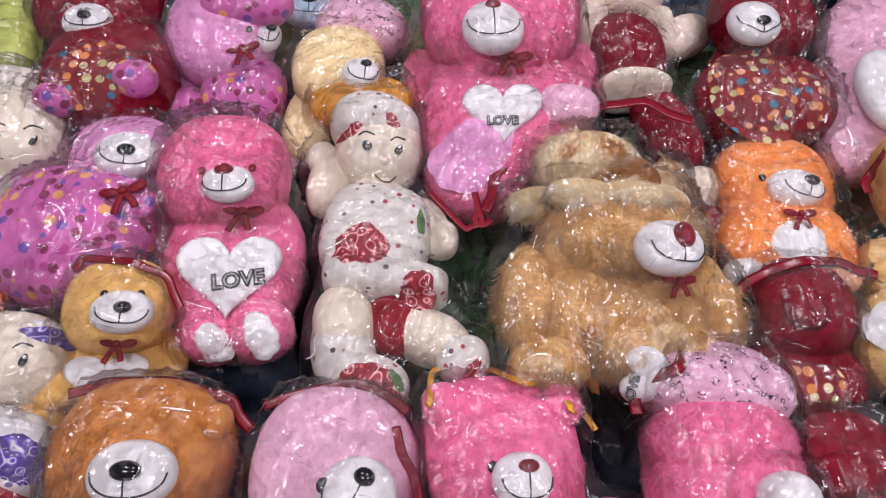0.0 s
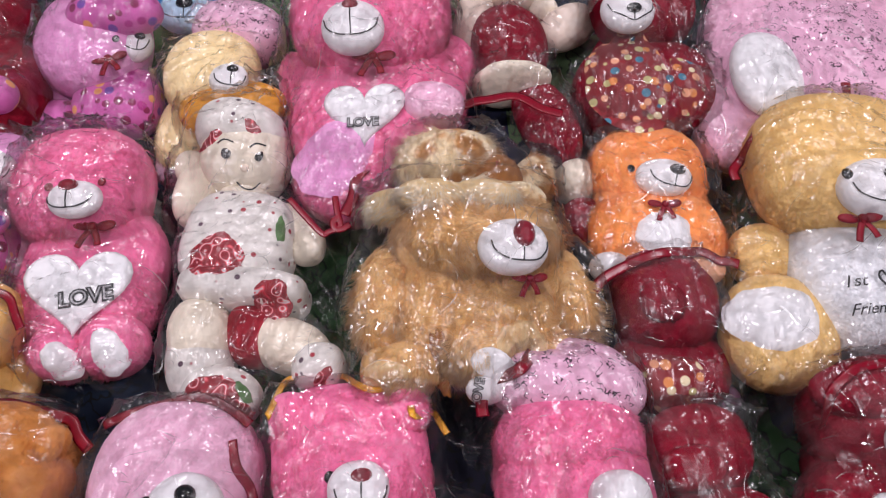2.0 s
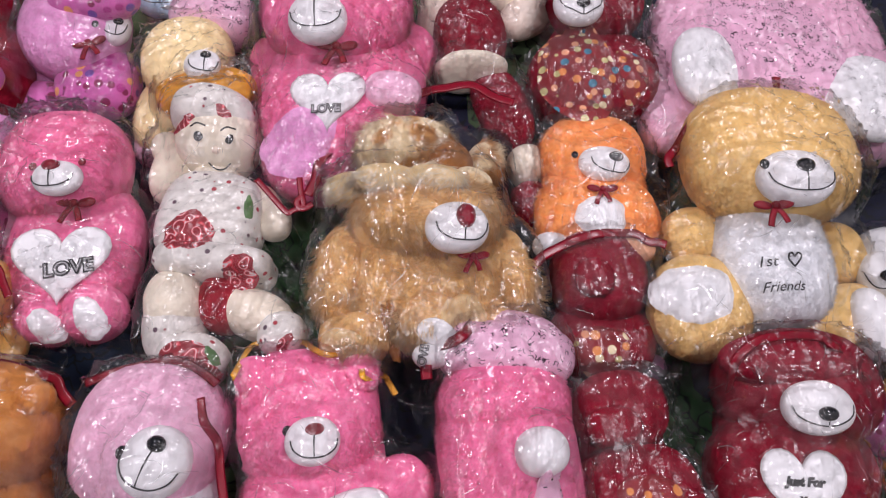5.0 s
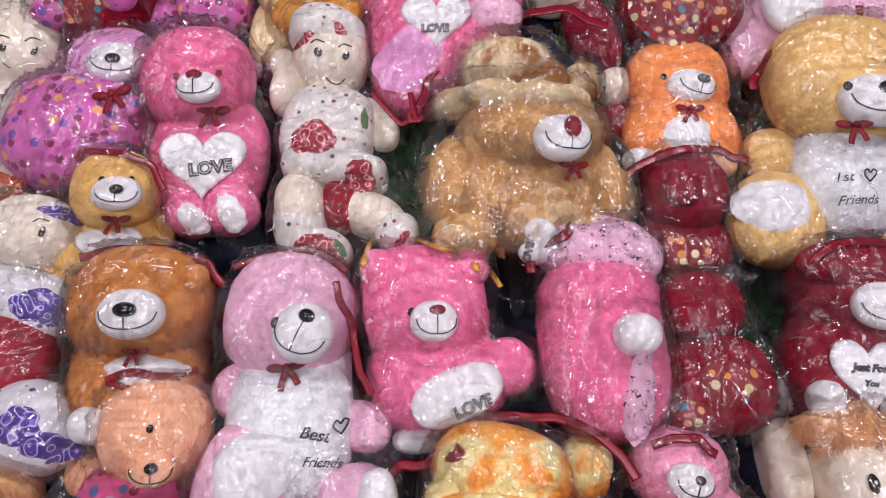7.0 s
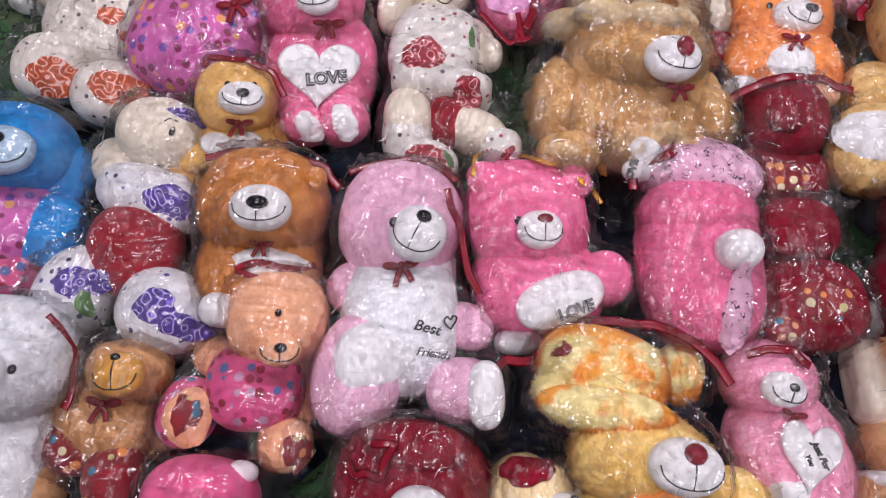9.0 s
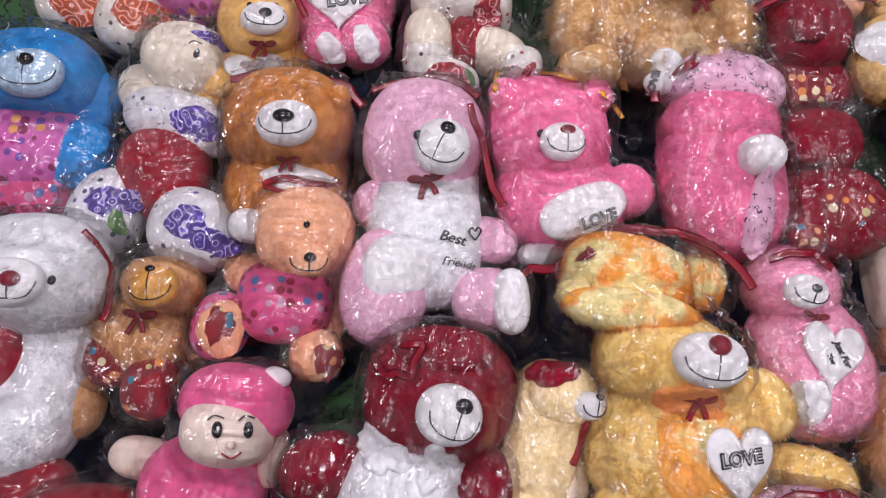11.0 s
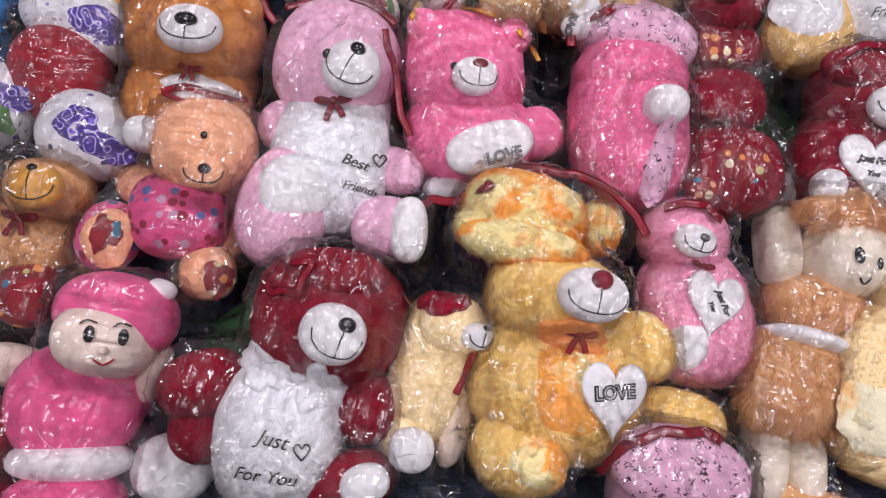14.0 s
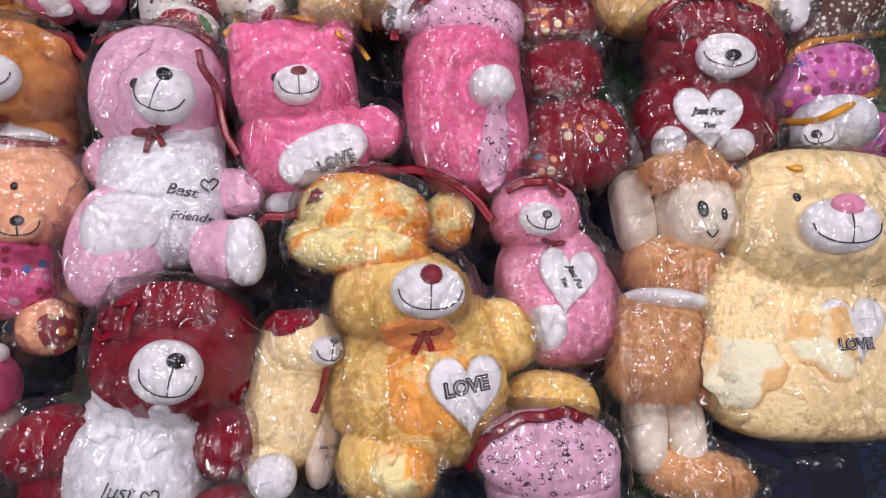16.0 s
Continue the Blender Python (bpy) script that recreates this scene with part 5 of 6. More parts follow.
t.done(margin=0.025)

t = Toy("teddy_bear", "russet brown teddy bear with a white bib and red ribbon", "teddy bear", -0.381, 0.155, 0.000, False, "stuffed toys on the cloth")
t.blob("body", "brown", (0.0358, -0.0994, 0.075), (0.1053, 0.0858, 0.0750), 0.9, square=2.6)
t.blob("head", "brown", (0.0372, 0.0138, 0.11), (0.1088, 0.0962, 0.0850), 0.7, square=2.45)
t.blob("ear", "brown", (0.1247, 0.0466, 0.1417), (0.0209, 0.0298, 0.0300), -19.8)
t.blob("arm", "brown", (-0.0346, -0.1046, 0.0479), (0.0362, 0.0586, 0.0279), -13.7)
t.drape("bib", "felt", (0.0668, -0.0933), (0.0610, 0.0238), 0.8, 0.006, 0.05)
t.blob("foot", "felt", (-0.0061, -0.1727, 0.1189), (0.0325, 0.0285, 0.0300), 0.9)
t.face("felt", (0.0591, -0.0215, 0.1939), (0.0490, 0.0374, 0.0286), 0.7, (0.06, -0.03), (0.0174, 0.0113, 0.0091), "nose")
t.cord("ribbon", "red", [(0.0198, -0.112, 0.1548), (0.0557, -0.0999, 0.155), (0.0977, -0.1042, 0.1448), (0.1356, -0.0861, 0.1076)], 0.0065, 0.4)
t.cord("ribbon", "red", [(0.022, -0.1146, 0.1547), (0.0749, -0.1253, 0.1497), (0.1207, -0.1079, 0.1296)], 0.0045, 0.4)
t.bow((0.0573, -0.0713, 0.157), 0.0226, 0, "ribbon")
t.cord("drawstring", "ribbon", [(-0.0705, 0.0873, 0.13), (-0.0433, 0.0955, 0.13), (-0.0222, 0.1028, 0.13), (0.0239, 0.104, 0.13), (0.0568, 0.1041, 0.13), (0.1037, 0.0908, 0.13), (0.1355, 0.0813, 0.13), (0.1485, 0.0618, 0.13), (0.1665, 0.0433, 0.13)], 0.0054, 0.4)
t.blob("neck", "brown", (0.0365, -0.0428, 0.062), (0.0905, 0.0566, 0.0600), -0.7)
t.done(margin=0.026)

t = Toy("teddy_bear", "pale pink teddy bear with a white lettered belly", "teddy bear", -0.114, 0.036, 0.000, False, "stuffed toys on the cloth")
t.blob("body", "white", (0.0133, -0.0454, 0.075), (0.1005, 0.1286, 0.0750), 3.5, fluff=0.005, square=2.6)
t.blob("head", "pale_pink", (0.0011, 0.1213, 0.09), (0.1040, 0.1058, 0.0800), -7.5, square=2.45)
t.blob("arm", "pale_pink", (-0.0528, -0.0006, 0.0801), (0.0607, 0.0510, 0.0401), -17.3)
t.blob("arm", "pale_pink", (0.1236, -0.0476, 0.0721), (0.0478, 0.0408, 0.0321), -17.4)
t.blob("leg", "pale_pink", (-0.0431, -0.138, 0.095), (0.0740, 0.1011, 0.0700), -6.5)
t.blob("leg", "pale_pink", (0.1198, -0.1547, 0.09), (0.0570, 0.0530, 0.0600), 3.7)
t.drape("foot_pad", "felt", (-0.0235, -0.1166), (0.0574, 0.0527), 14.0, 0.007, 0.05)
t.blob("foot_pad", "felt", (0.1585, -0.1626, 0.1366), (0.0298, 0.0517, 0.0300), 3.7)
t.face("felt", (0.0391, 0.0781, 0.1661), (0.0457, 0.0467, 0.0352), -23.3, (0.06, 0.43), (0.0126, 0.0108, 0.0087), "nose")
t.eye((0.0023, 0.0883, 0.1848), 0.0080, "nose")
t.bow((0.0163, 0.0282, 0.1436), 0.0326, 15, "ribbon")
t.words("Best", (0.0614, -0.0672, 0.1447), Vector((0, 0, 1)).rotation_difference(Vector((0.313, -0.061, 0.948))).to_matrix(), (0, 0), 0.0446, -8, 0.004, None, 0, 0.01)
t.cord("lettering", "ink", [(0.0991, -0.0641, 0.125), (0.0904, -0.0572, 0.1337), (0.0894, -0.0507, 0.1345), (0.0935, -0.0458, 0.1309), (0.0981, -0.0492, 0.1263), (0.1021, -0.0419, 0.1209), (0.1073, -0.0421, 0.1123), (0.1061, -0.0502, 0.1153), (0.0991, -0.0641, 0.125)], 0.0015, 1.0)
t.words("Friends", (0.0728, -0.1042, 0.1339), Vector((0, 0, 1)).rotation_difference(Vector((0.449, -0.259, 0.855))).to_matrix(), (0, 0), 0.0590, -4, 0.004, None, 0, 0.0)
t.cord("drawstring", "ribbon", [(0.0804, 0.1635, 0.1506), (0.0893, 0.1313, 0.1499), (0.1043, 0.1069, 0.13), (0.1128, 0.067, 0.13), (0.1227, 0.0274, 0.13), (0.1315, 0.0123, 0.13), (0.1421, -0.0075, 0.13)], 0.0046, 0.4)
t.cord("drawstring", "ribbon", [(-0.089, 0.1924, 0.13), (-0.0519, 0.2076, 0.13), (-0.0061, 0.2186, 0.13), (0.0167, 0.2246, 0.13), (0.045, 0.2193, 0.13), (0.0722, 0.2046, 0.13), (0.095, 0.1868, 0.13)], 0.0048, 0.4)
t.blob("neck", "white", (0.0072, 0.038, 0.062), (0.0865, 0.0836, 0.0600), 4.2)
t.done(margin=0.032)

t = Toy("teddy_bear", "hot pink teddy bear holding a white lettered pillow", "teddy bear", 0.128, 0.150, 0.000, False, "stuffed toys on the cloth")
t.blob("body", "hot_pink", (-0.0008, -0.0845, 0.062), (0.1098, 0.0853, 0.0620), 3.5, square=2.6)
t.blob("head", "hot_pink", (-0.0231, 0.0349, 0.075), (0.1070, 0.1046, 0.0700), 3.3, square=2.8)
t.blob("ear", "hot_pink", (-0.1018, 0.0875, 0.1091), (0.0311, 0.0340, 0.0300), 3.2)
t.blob("ear", "hot_pink", (0.0511, 0.0894, 0.1111), (0.0309, 0.0336, 0.0300), 3.2)
t.blob("arm", "hot_pink", (0.1062, -0.069, 0.0784), (0.0491, 0.0487, 0.0384), 24.4)
t.blob("arm", "hot_pink", (-0.0685, -0.0883, 0.0612), (0.0390, 0.0563, 0.0312), -12.5)
t.blob("leg", "hot_pink", (-0.0336, -0.1536, 0.0316), (0.0445, 0.0402, 0.0316), 3.6)
t.blob("foot", "felt", (-0.0305, -0.1794, 0.0572), (0.0404, 0.0223, 0.0300), 3.6)
t.blob("pillow", "felt", (0.029, -0.1189, 0.1184), (0.0740, 0.0420, 0.0250), 25.0)
t.face("felt", (-0.0071, -0.0111, 0.1429), (0.0370, 0.0327, 0.0244), 3.3, (0.16, 0.35), (0.0129, 0.0083, 0.0066), "red_nose")
t.eye((-0.0424, 0.0033, 0.1421), 0.0065, "ink")
t.words("LOVE", (0.0513, -0.1382, 0.1414), Vector((0, 0, 1)).rotation_difference(Vector((0.159, -0.314, 0.936))).to_matrix(), (0, 0), 0.0591, 23, 0.004, None, 0, 0.035)
t.cord("drawstring", "frill", [(-0.1229, 0.0769, 0.1431), (-0.1195, 0.0849, 0.1466), (-0.1157, 0.139, 0.09), (-0.0936, 0.1429, 0.09), (-0.0704, 0.1376, 0.09), (-0.0403, 0.1446, 0.09), (-0.0141, 0.121, 0.1269), (0.0119, 0.1107, 0.1329), (0.0524, 0.1327, 0.09), (0.0585, 0.0736, 0.1499), (0.0841, 0.0886, 0.09), (0.091, 0.0801, 0.09), (0.1022, 0.0611, 0.09)], 0.0034, 0.4)
t.blob("neck", "hot_pink", (-0.0119, -0.0248, 0.0516), (0.0920, 0.0608, 0.0496), 10.6)
t.done(margin=0.026)

t = Toy("stuffed_toy", "hot pink plush toy in a printed pink cap", "stuffed toy", 0.426, 0.178, 0.000, False, "stuffed toys on the cloth")
t.blob("body", "hot_pink", (-0.0352, -0.0706, 0.085), (0.1020, 0.1401, 0.0850), 3.4, square=2.6)
t.blob("head", "hot_pink", (-0.041, 0.0095, 0.09), (0.0978, 0.0689, 0.0850), 3.3, square=2.45)
t.blob("hat", "doodle", (-0.0344, 0.0844, 0.105), (0.1029, 0.0488, 0.0600), -5.9, square=2.6)
t.blob("hat_top", "doodle", (-0.0155, 0.1142, 0.1), (0.0742, 0.0362, 0.0500), -10.6, square=2.3)
t.blob("foot", "felt", (-0.003, -0.0659, 0.1734), (0.0352, 0.0309, 0.0350), 3.3)
t.drape("scarf", "doodle", (-0.0014, -0.1544), (0.0260, 0.0688), -7.4, 0.006, 0.05)
t.cord("drawstring", "ribbon", [(-0.1501, 0.0445, 0.13), (-0.1505, 0.0654, 0.13), (-0.1424, 0.0896, 0.13), (-0.128, 0.0898, 0.1455), (-0.1131, 0.0901, 0.1589), (-0.098, 0.0981, 0.1652), (-0.0668, 0.1388, 0.13), (-0.0378, 0.1343, 0.13), (-0.0053, 0.1378, 0.13), (0.0137, 0.1246, 0.13), (0.0398, 0.1076, 0.13)], 0.0061, 0.4)
t.blob("neck", "hot_pink", (-0.0381, -0.0306, 0.07), (0.0841, 0.0402, 0.0680), 4.1)
t.done(margin=0.022)

t = Toy("teddy_bear", "dark maroon teddy bear with spotted paws", "teddy bear", 0.607, 0.145, 0.000, False, "stuffed toys on the cloth")
t.blob("body", "maroon", (-0.034, -0.0893, 0.0648), (0.0932, 0.0829, 0.0648), 3.5, square=2.6)
t.blob("head", "maroon", (-0.0469, 0.0386, 0.0765), (0.0723, 0.0604, 0.0465), 3.3, square=2.45)
t.blob("arm", "maroon", (-0.0742, -0.0938, 0.0411), (0.0406, 0.0609, 0.0311), 3.5)
t.drape("dress", "polka_red", (-0.0345, -0.0939), (0.0494, 0.0384), 3.5, 0.006, 0.05)
t.blob("foot", "polka_red", (-0.0957, -0.142, 0.1), (0.0359, 0.0251, 0.0300), 3.6)
t.blob("muzzle", "maroon", (-0.0691, 0.0081, 0.1167), (0.0405, 0.0293, 0.0200), 3.3)
t.blob("neck", "maroon", (-0.0404, -0.0254, 0.0392), (0.0622, 0.0643, 0.0372), 5.8)
t.done(margin=0.03)

t = Toy("teddy_bear", "peach teddy bear in a pink spotted dress", "teddy bear", -0.339, -0.085, 0.000, False, "stuffed toys on the cloth")
t.blob("body", "polka_pink", (0.013, -0.0451, 0.065), (0.0788, 0.0716, 0.0650), 3.7, square=2.6)
t.blob("head", "peach", (0.0418, 0.0648, 0.1), (0.0833, 0.0806, 0.0750), 3.5, square=2.45)
t.blob("arm", "peach", (-0.0602, 0.0008, 0.0676), (0.0394, 0.0350, 0.0276), 3.6)
t.blob("arm", "peach", (0.0911, -0.0546, 0.0416), (0.0272, 0.0491, 0.0216), 3.7)
t.blob("leg", "polka_pink", (-0.0894, -0.0916, 0.07), (0.0465, 0.0584, 0.0500), -15.8)
t.blob("leg", "peach", (0.0714, -0.1322, 0.065), (0.0447, 0.0447, 0.0450), 3.8)
t.drape("sole", "peach", (-0.0773, -0.1005), (0.0370, 0.0487), -11.0, 0.006, 0.05)
t.drape("foot_pad", "polka_red", (-0.0759, -0.0977), (0.0243, 0.0343), -11.0, 0.009, 0.12)
t.drape("foot_pad", "polka_red", (0.0972, -0.1426), (0.0202, 0.0288), -6.1, 0.007, 0.12)
t.face("peach", (0.0649, 0.0058, 0.1554), (0.0359, 0.0287, 0.0220), 3.6, (0.24, -0.06), (0.0097, 0.0079, 0.0064), "nose")
t.eye((0.062, 0.058, 0.1733), 0.0053, "nose")
t.blob("neck", "peach", (0.0274, 0.0099, 0.054), (0.0678, 0.0568, 0.0520), -14.7)
t.done(margin=0.026)

t = Toy("teddy_bear", "small brown teddy bear with ochre muzzle and maroon trousers", "teddy bear", -0.591, -0.184, 0.000, False, "stuffed toys on the cloth")
t.blob("body", "hair", (0.026, -0.0092, 0.06), (0.0852, 0.0767, 0.0600), 3.8, square=2.6)
t.blob("head", "hair", (0.0634, 0.0655, 0.085), (0.0685, 0.0559, 0.0650), 3.7, square=2.45)
t.blob("leg", "polka_red", (-0.0122, -0.0509, 0.065), (0.0500, 0.0519, 0.0450), 3.8)
t.blob("leg", "polka_red", (0.0578, -0.0931, 0.065), (0.0445, 0.0577, 0.0450), -5.8)
t.blob("arm", "hair", (0.1058, -0.0195, 0.0378), (0.0358, 0.0537, 0.0278), 3.8)
t.drape("foot_pad", "red", (0.0768, -0.1096), (0.0316, 0.0341), 3.9, 0.006, 0.05)
t.face("ochre", (0.0788, 0.0532, 0.1518), (0.0392, 0.0341, 0.0262), 3.7, (-0.00, 0.67), (0.0080, 0.0062, 0.0050), "nose")
t.bow((0.0484, 0.0087, 0.1216), 0.0307, 0, "ribbon")
t.blob("neck", "hair", (0.0447, 0.0282, 0.05), (0.0589, 0.0418, 0.0480), -26.6)
t.done(margin=0.032)

t = Toy("teddy_bear", "large white teddy bear with a maroon nose and red feet", "teddy bear", -0.798, -0.180, 0.000, False, "stuffed toys on the cloth")
t.blob("body", "white", (0.0517, -0.1239, 0.085), (0.1181, 0.1360, 0.0850), 2.5, square=2.6)
t.blob("head", "white", (0.0761, 0.0626, 0.12), (0.1207, 0.1035, 0.0900), 2.0, square=2.45)
t.blob("leg", "red", (0.0465, -0.0764, 0.148), (0.0535, 0.0561, 0.0500), 2.4)
t.blob("arm", "white", (0.0969, -0.0591, 0.0672), (0.0499, 0.0559, 0.0372), -6.9)
t.blob("leg", "hair", (0.1469, -0.1373, 0.06), (0.0419, 0.0550, 0.0500), -11.0, fluff=0.004)
t.blob("leg", "red", (0.1029, -0.2694, 0.08), (0.0727, 0.0552, 0.0500), 4.2)
t.face("felt", (0.095, 0.0343, 0.2112), (0.0526, 0.0380, 0.0293), 2.0, (0.37, -0.01), (0.0150, 0.0125, 0.0100), "red_nose")
t.eye((0.1478, 0.0431, 0.1952), 0.0068, "nose")
t.cord("drawstring", "ribbon", [(0.1647, 0.1284, 0.1705), (0.1849, 0.1074, 0.1576), (0.1961, 0.0789, 0.13), (0.2011, 0.0594, 0.13), (0.2046, 0.0322, 0.13), (0.2041, 0.0108, 0.13), (0.1992, -0.0066, 0.13)], 0.0051, 0.4)
t.blob("neck", "white", (0.0639, -0.0307, 0.07), (0.1016, 0.0940, 0.0680), -7.5)
t.done(margin=0.028)

t = Toy("teddy_bear", "bright blue teddy bear in pink spotted clothes", "teddy bear", -0.860, 0.198, 0.000, False, "stuffed toys on the cloth")
t.blob("body", "polka_lilac", (0.0495, -0.0751, 0.075), (0.1051, 0.0883, 0.0750), 1.4, square=2.6)
t.blob("trousers", "polka_pink", (0.0531, -0.1608, 0.06), (0.0955, 0.0513, 0.0600), 1.7)
t.blob("head", "blue", (0.0473, 0.0494, 0.105), (0.1158, 0.0872, 0.0850), 1.1, square=2.45)
t.blob("arm", "blue", (0.129, 0.0218, 0.0731), (0.0593, 0.0635, 0.0431), -18.7)
t.blob("leg", "blue", (0.1355, -0.0857, 0.08), (0.0646, 0.0667, 0.0500), -8.6, fluff=0.0)
t.face("pale_blue", (0.0902, 0.0158, 0.1854), (0.0582, 0.0420, 0.0309), 1.1, (0.20, 0.21), (0.0142, 0.0113, 0.0091), "nose")
t.blob("neck", "blue", (0.0484, -0.0129, 0.062), (0.0904, 0.0623, 0.0600), 1.0)
t.done(margin=0.026)

t = Toy("rag_doll", "stuffed girl doll in a bright pink dress and cap", "doll", -0.442, -0.417, 0.000, True, "rag dolls on the cloth")
t.blob("x", "pink_cloth", (0.0227, -0.0149, 0.075), (0.0954, 0.0900, 0.0750), 13.6)
t.blob("x", "felt", (0.0371, -0.0999, 0.074), (0.0865, 0.0318, 0.0700), 5.5)
t.blob("x", "pink_cloth", (0.0376, -0.1603, 0.07), (0.0856, 0.0456, 0.0700), 5.4)
t.blob("x", "skin", (-0.0885, 0.0254, 0.06), (0.0501, 0.0332, 0.0400), -8.9)
t.blob("x", "skin", (0.124, 0.0378, 0.065), (0.0230, 0.0481, 0.0350), -4.1)
t.blob("x", "pink_cloth", (0.0715, 0.1154, 0.11), (0.0859, 0.0612, 0.0800), -4.1)
t.blob("x", "skin", (0.0703, 0.0755, 0.13), (0.0685, 0.0544, 0.0800), 0.8, fluff=0)
t.blob("x", "felt", (0.133, 0.1582, 0.1258), (0.0218, 0.0152, 0.0150), -14.0)
t.blob("eye", "nose", (0.0813, 0.0775, 0.209), (0.0078, 0.0118, 0.0032), 5, None, "", 0.0, 0.0, 2.0, False)
t.eye((0.0835, 0.0798, 0.2116), 0.0023, "felt")
t.cord("x", "ink", [(0.0657, 0.0898, 0.2081), (0.0735, 0.0963, 0.2059), (0.0879, 0.0932, 0.2058)], 0.0012, 1.0)
t.blob("eye", "nose", (0.119, 0.079, 0.1905), (0.0076, 0.0116, 0.0032), 5, None, "", 0.0, 0.0, 2.0, False)
t.eye((0.1205, 0.0814, 0.1916), 0.0023, "felt")
t.cord("x", "ink", [(0.1069, 0.091, 0.1989), (0.1128, 0.098, 0.1908), (0.1233, 0.0954, 0.18)], 0.0013, 1.0)
t.blob("x", "skin", (0.1008, 0.058, 0.2007), (0.0057, 0.0061, 0.0080), 5.7)
t.cord("x", "red", [(0.0885, 0.0455, 0.1984), (0.099, 0.0394, 0.1874), (0.1121, 0.0484, 0.1876)], 0.0015, 1.0)
t.done(margin=0.022)

t = Toy("teddy_bear", "large maroon teddy bear with a white lettered belly", "teddy bear", -0.112, -0.393, 0.000, False, "stuffed toys on the cloth")
t.blob("body", "white", (0.0009, -0.0495, 0.085), (0.0978, 0.1103, 0.0850), 5.5, square=2.6)
t.blob("head", "maroon", (0.049, 0.1227, 0.1), (0.1174, 0.1043, 0.0850), -4.2, square=2.45)
t.blob("arm", "maroon", (-0.1215, 0.0051, 0.09), (0.0687, 0.0528, 0.0600), 20.7)
t.blob("arm", "maroon", (0.1237, -0.0042, 0.085), (0.0497, 0.0557, 0.0550), 5.6)
t.blob("leg", "maroon", (-0.1201, -0.062, 0.07), (0.0470, 0.0514, 0.0500), 5.5)
t.blob("leg", "maroon", (0.1105, -0.1113, 0.09), (0.0709, 0.0457, 0.0600), 19.8)
t.drape("collar", "white", (-0.0262, 0.0339), (0.0478, 0.0277), -28.2, 0.014, 0.14)
t.drape("collar", "white", (0.0578, 0.0143), (0.0358, 0.0325), 35.5, 0.014, 0.14)
t.blob("hood", "maroon", (0.0588, 0.1817, 0.1569), (0.0767, 0.0399, 0.0400), 0.9)
t.blob("foot_pad", "felt", (-0.1561, -0.1215, 0.045), (0.0618, 0.0521, 0.0450), 5.5)
t.blob("foot_pad", "felt", (0.1379, -0.1054, 0.1464), (0.0355, 0.0276, 0.0250), 24.6)
t.face("felt", (0.0706, 0.091, 0.1914), (0.0472, 0.0432, 0.0337), -9.1, (0.41, 0.33), (0.0126, 0.0110, 0.0088), "nose")
t.words("Just", (0.0074, -0.0592, 0.1715), Vector((0, 0, 1)).rotation_difference(Vector((0.029, -0.038, 0.999))).to_matrix(), (0, 0), 0.0480, -8, 0.004, None, 0, 0.0)
t.cord("lettering", "ink", [(0.05, -0.0826, 0.1647), (0.04, -0.0723, 0.1698), (0.0385, -0.0652, 0.1709), (0.0429, -0.0613, 0.1698), (0.0482, -0.0664, 0.1676), (0.0523, -0.0607, 0.1662), (0.0581, -0.0639, 0.1633), (0.0571, -0.0713, 0.1631), (0.05, -0.0826, 0.1647)], 0.0012, 1.0)
t.words("For You", (0.0033, -0.1066, 0.1624), Vector((0, 0, 1)).rotation_difference(Vector((0.020, -0.364, 0.931))).to_matrix(), (0, 0), 0.0850, -3, 0.004, None, 0, 0.0)
t.cord("drawstring", "red", [(-0.0543, 0.1702, 0.13), (-0.0359, 0.1774, 0.1593), (-0.0326, 0.2016, 0.13), (-0.001, 0.185, 0.1949), (0.0281, 0.1843, 0.2059), (0.0179, 0.1615, 0.1992), (0.0129, 0.14, 0.1931), (-0.0086, 0.1445, 0.1871), (-0.0235, 0.1408, 0.1811), (-0.0367, 0.155, 0.1698), (-0.0527, 0.1706, 0.13)], 0.0043, 0.4)
t.blob("neck", "white", (0.0249, 0.0366, 0.07), (0.0841, 0.0894, 0.0680), -15.6)
t.done(margin=0.035)

t = Toy("teddy_bear", "large yellow teddy bear in an orange-blotched hat, holding a heart", "teddy bear", 0.306, -0.253, 0.000, False, "stuffed toys on the cloth")
t.blob("body", "yellow", (-0.004, -0.0603, 0.09), (0.1276, 0.1320, 0.0900), -2.6, square=2.6)
t.blob("leg", "yellow", (-0.0583, -0.1832, 0.095), (0.0778, 0.0655, 0.0650), -2.9)
t.blob("leg", "yellow", (0.1908, -0.1064, 0.065), (0.0748, 0.0453, 0.0550), -12.4)
t.blob("arm", "yellow", (0.114, -0.0069, 0.1), (0.0516, 0.0602, 0.0500), 22.2)
t.blob("arm", "yellow", (-0.0977, -0.0725, 0.085), (0.0466, 0.0763, 0.0550), -12.4)
t.blob("head", "yellow", (-0.0339, 0.047, 0.125), (0.1053, 0.0752, 0.0950), -2.3, square=2.45)
t.blob("hat", "blotch", (-0.086, 0.1698, 0.125), (0.1024, 0.0734, 0.0750), -12.4)
t.blob("ear", "blotch", (0.0460, 0.1850, 0.070), (0.0440, 0.0520, 0.0450), -22.8)
t.blob("ear", "blotch", (-0.1665, 0.1386, 0.1589), (0.0314, 0.0261, 0.0300), 19.0)
t.blob("hat_brim", "blotch", (-0.0875, 0.1098, 0.1779), (0.1014, 0.0362, 0.0400), -6.2)
t.drape("chest", "blotch", (0.003, -0.0771), (0.0679, 0.0810), -2.6, 0.006, 0.05)
t.drape("ruff", "orange", (-0.0076, -0.0134), (0.0545, 0.0251), -2.4, 0.014, 0.12)
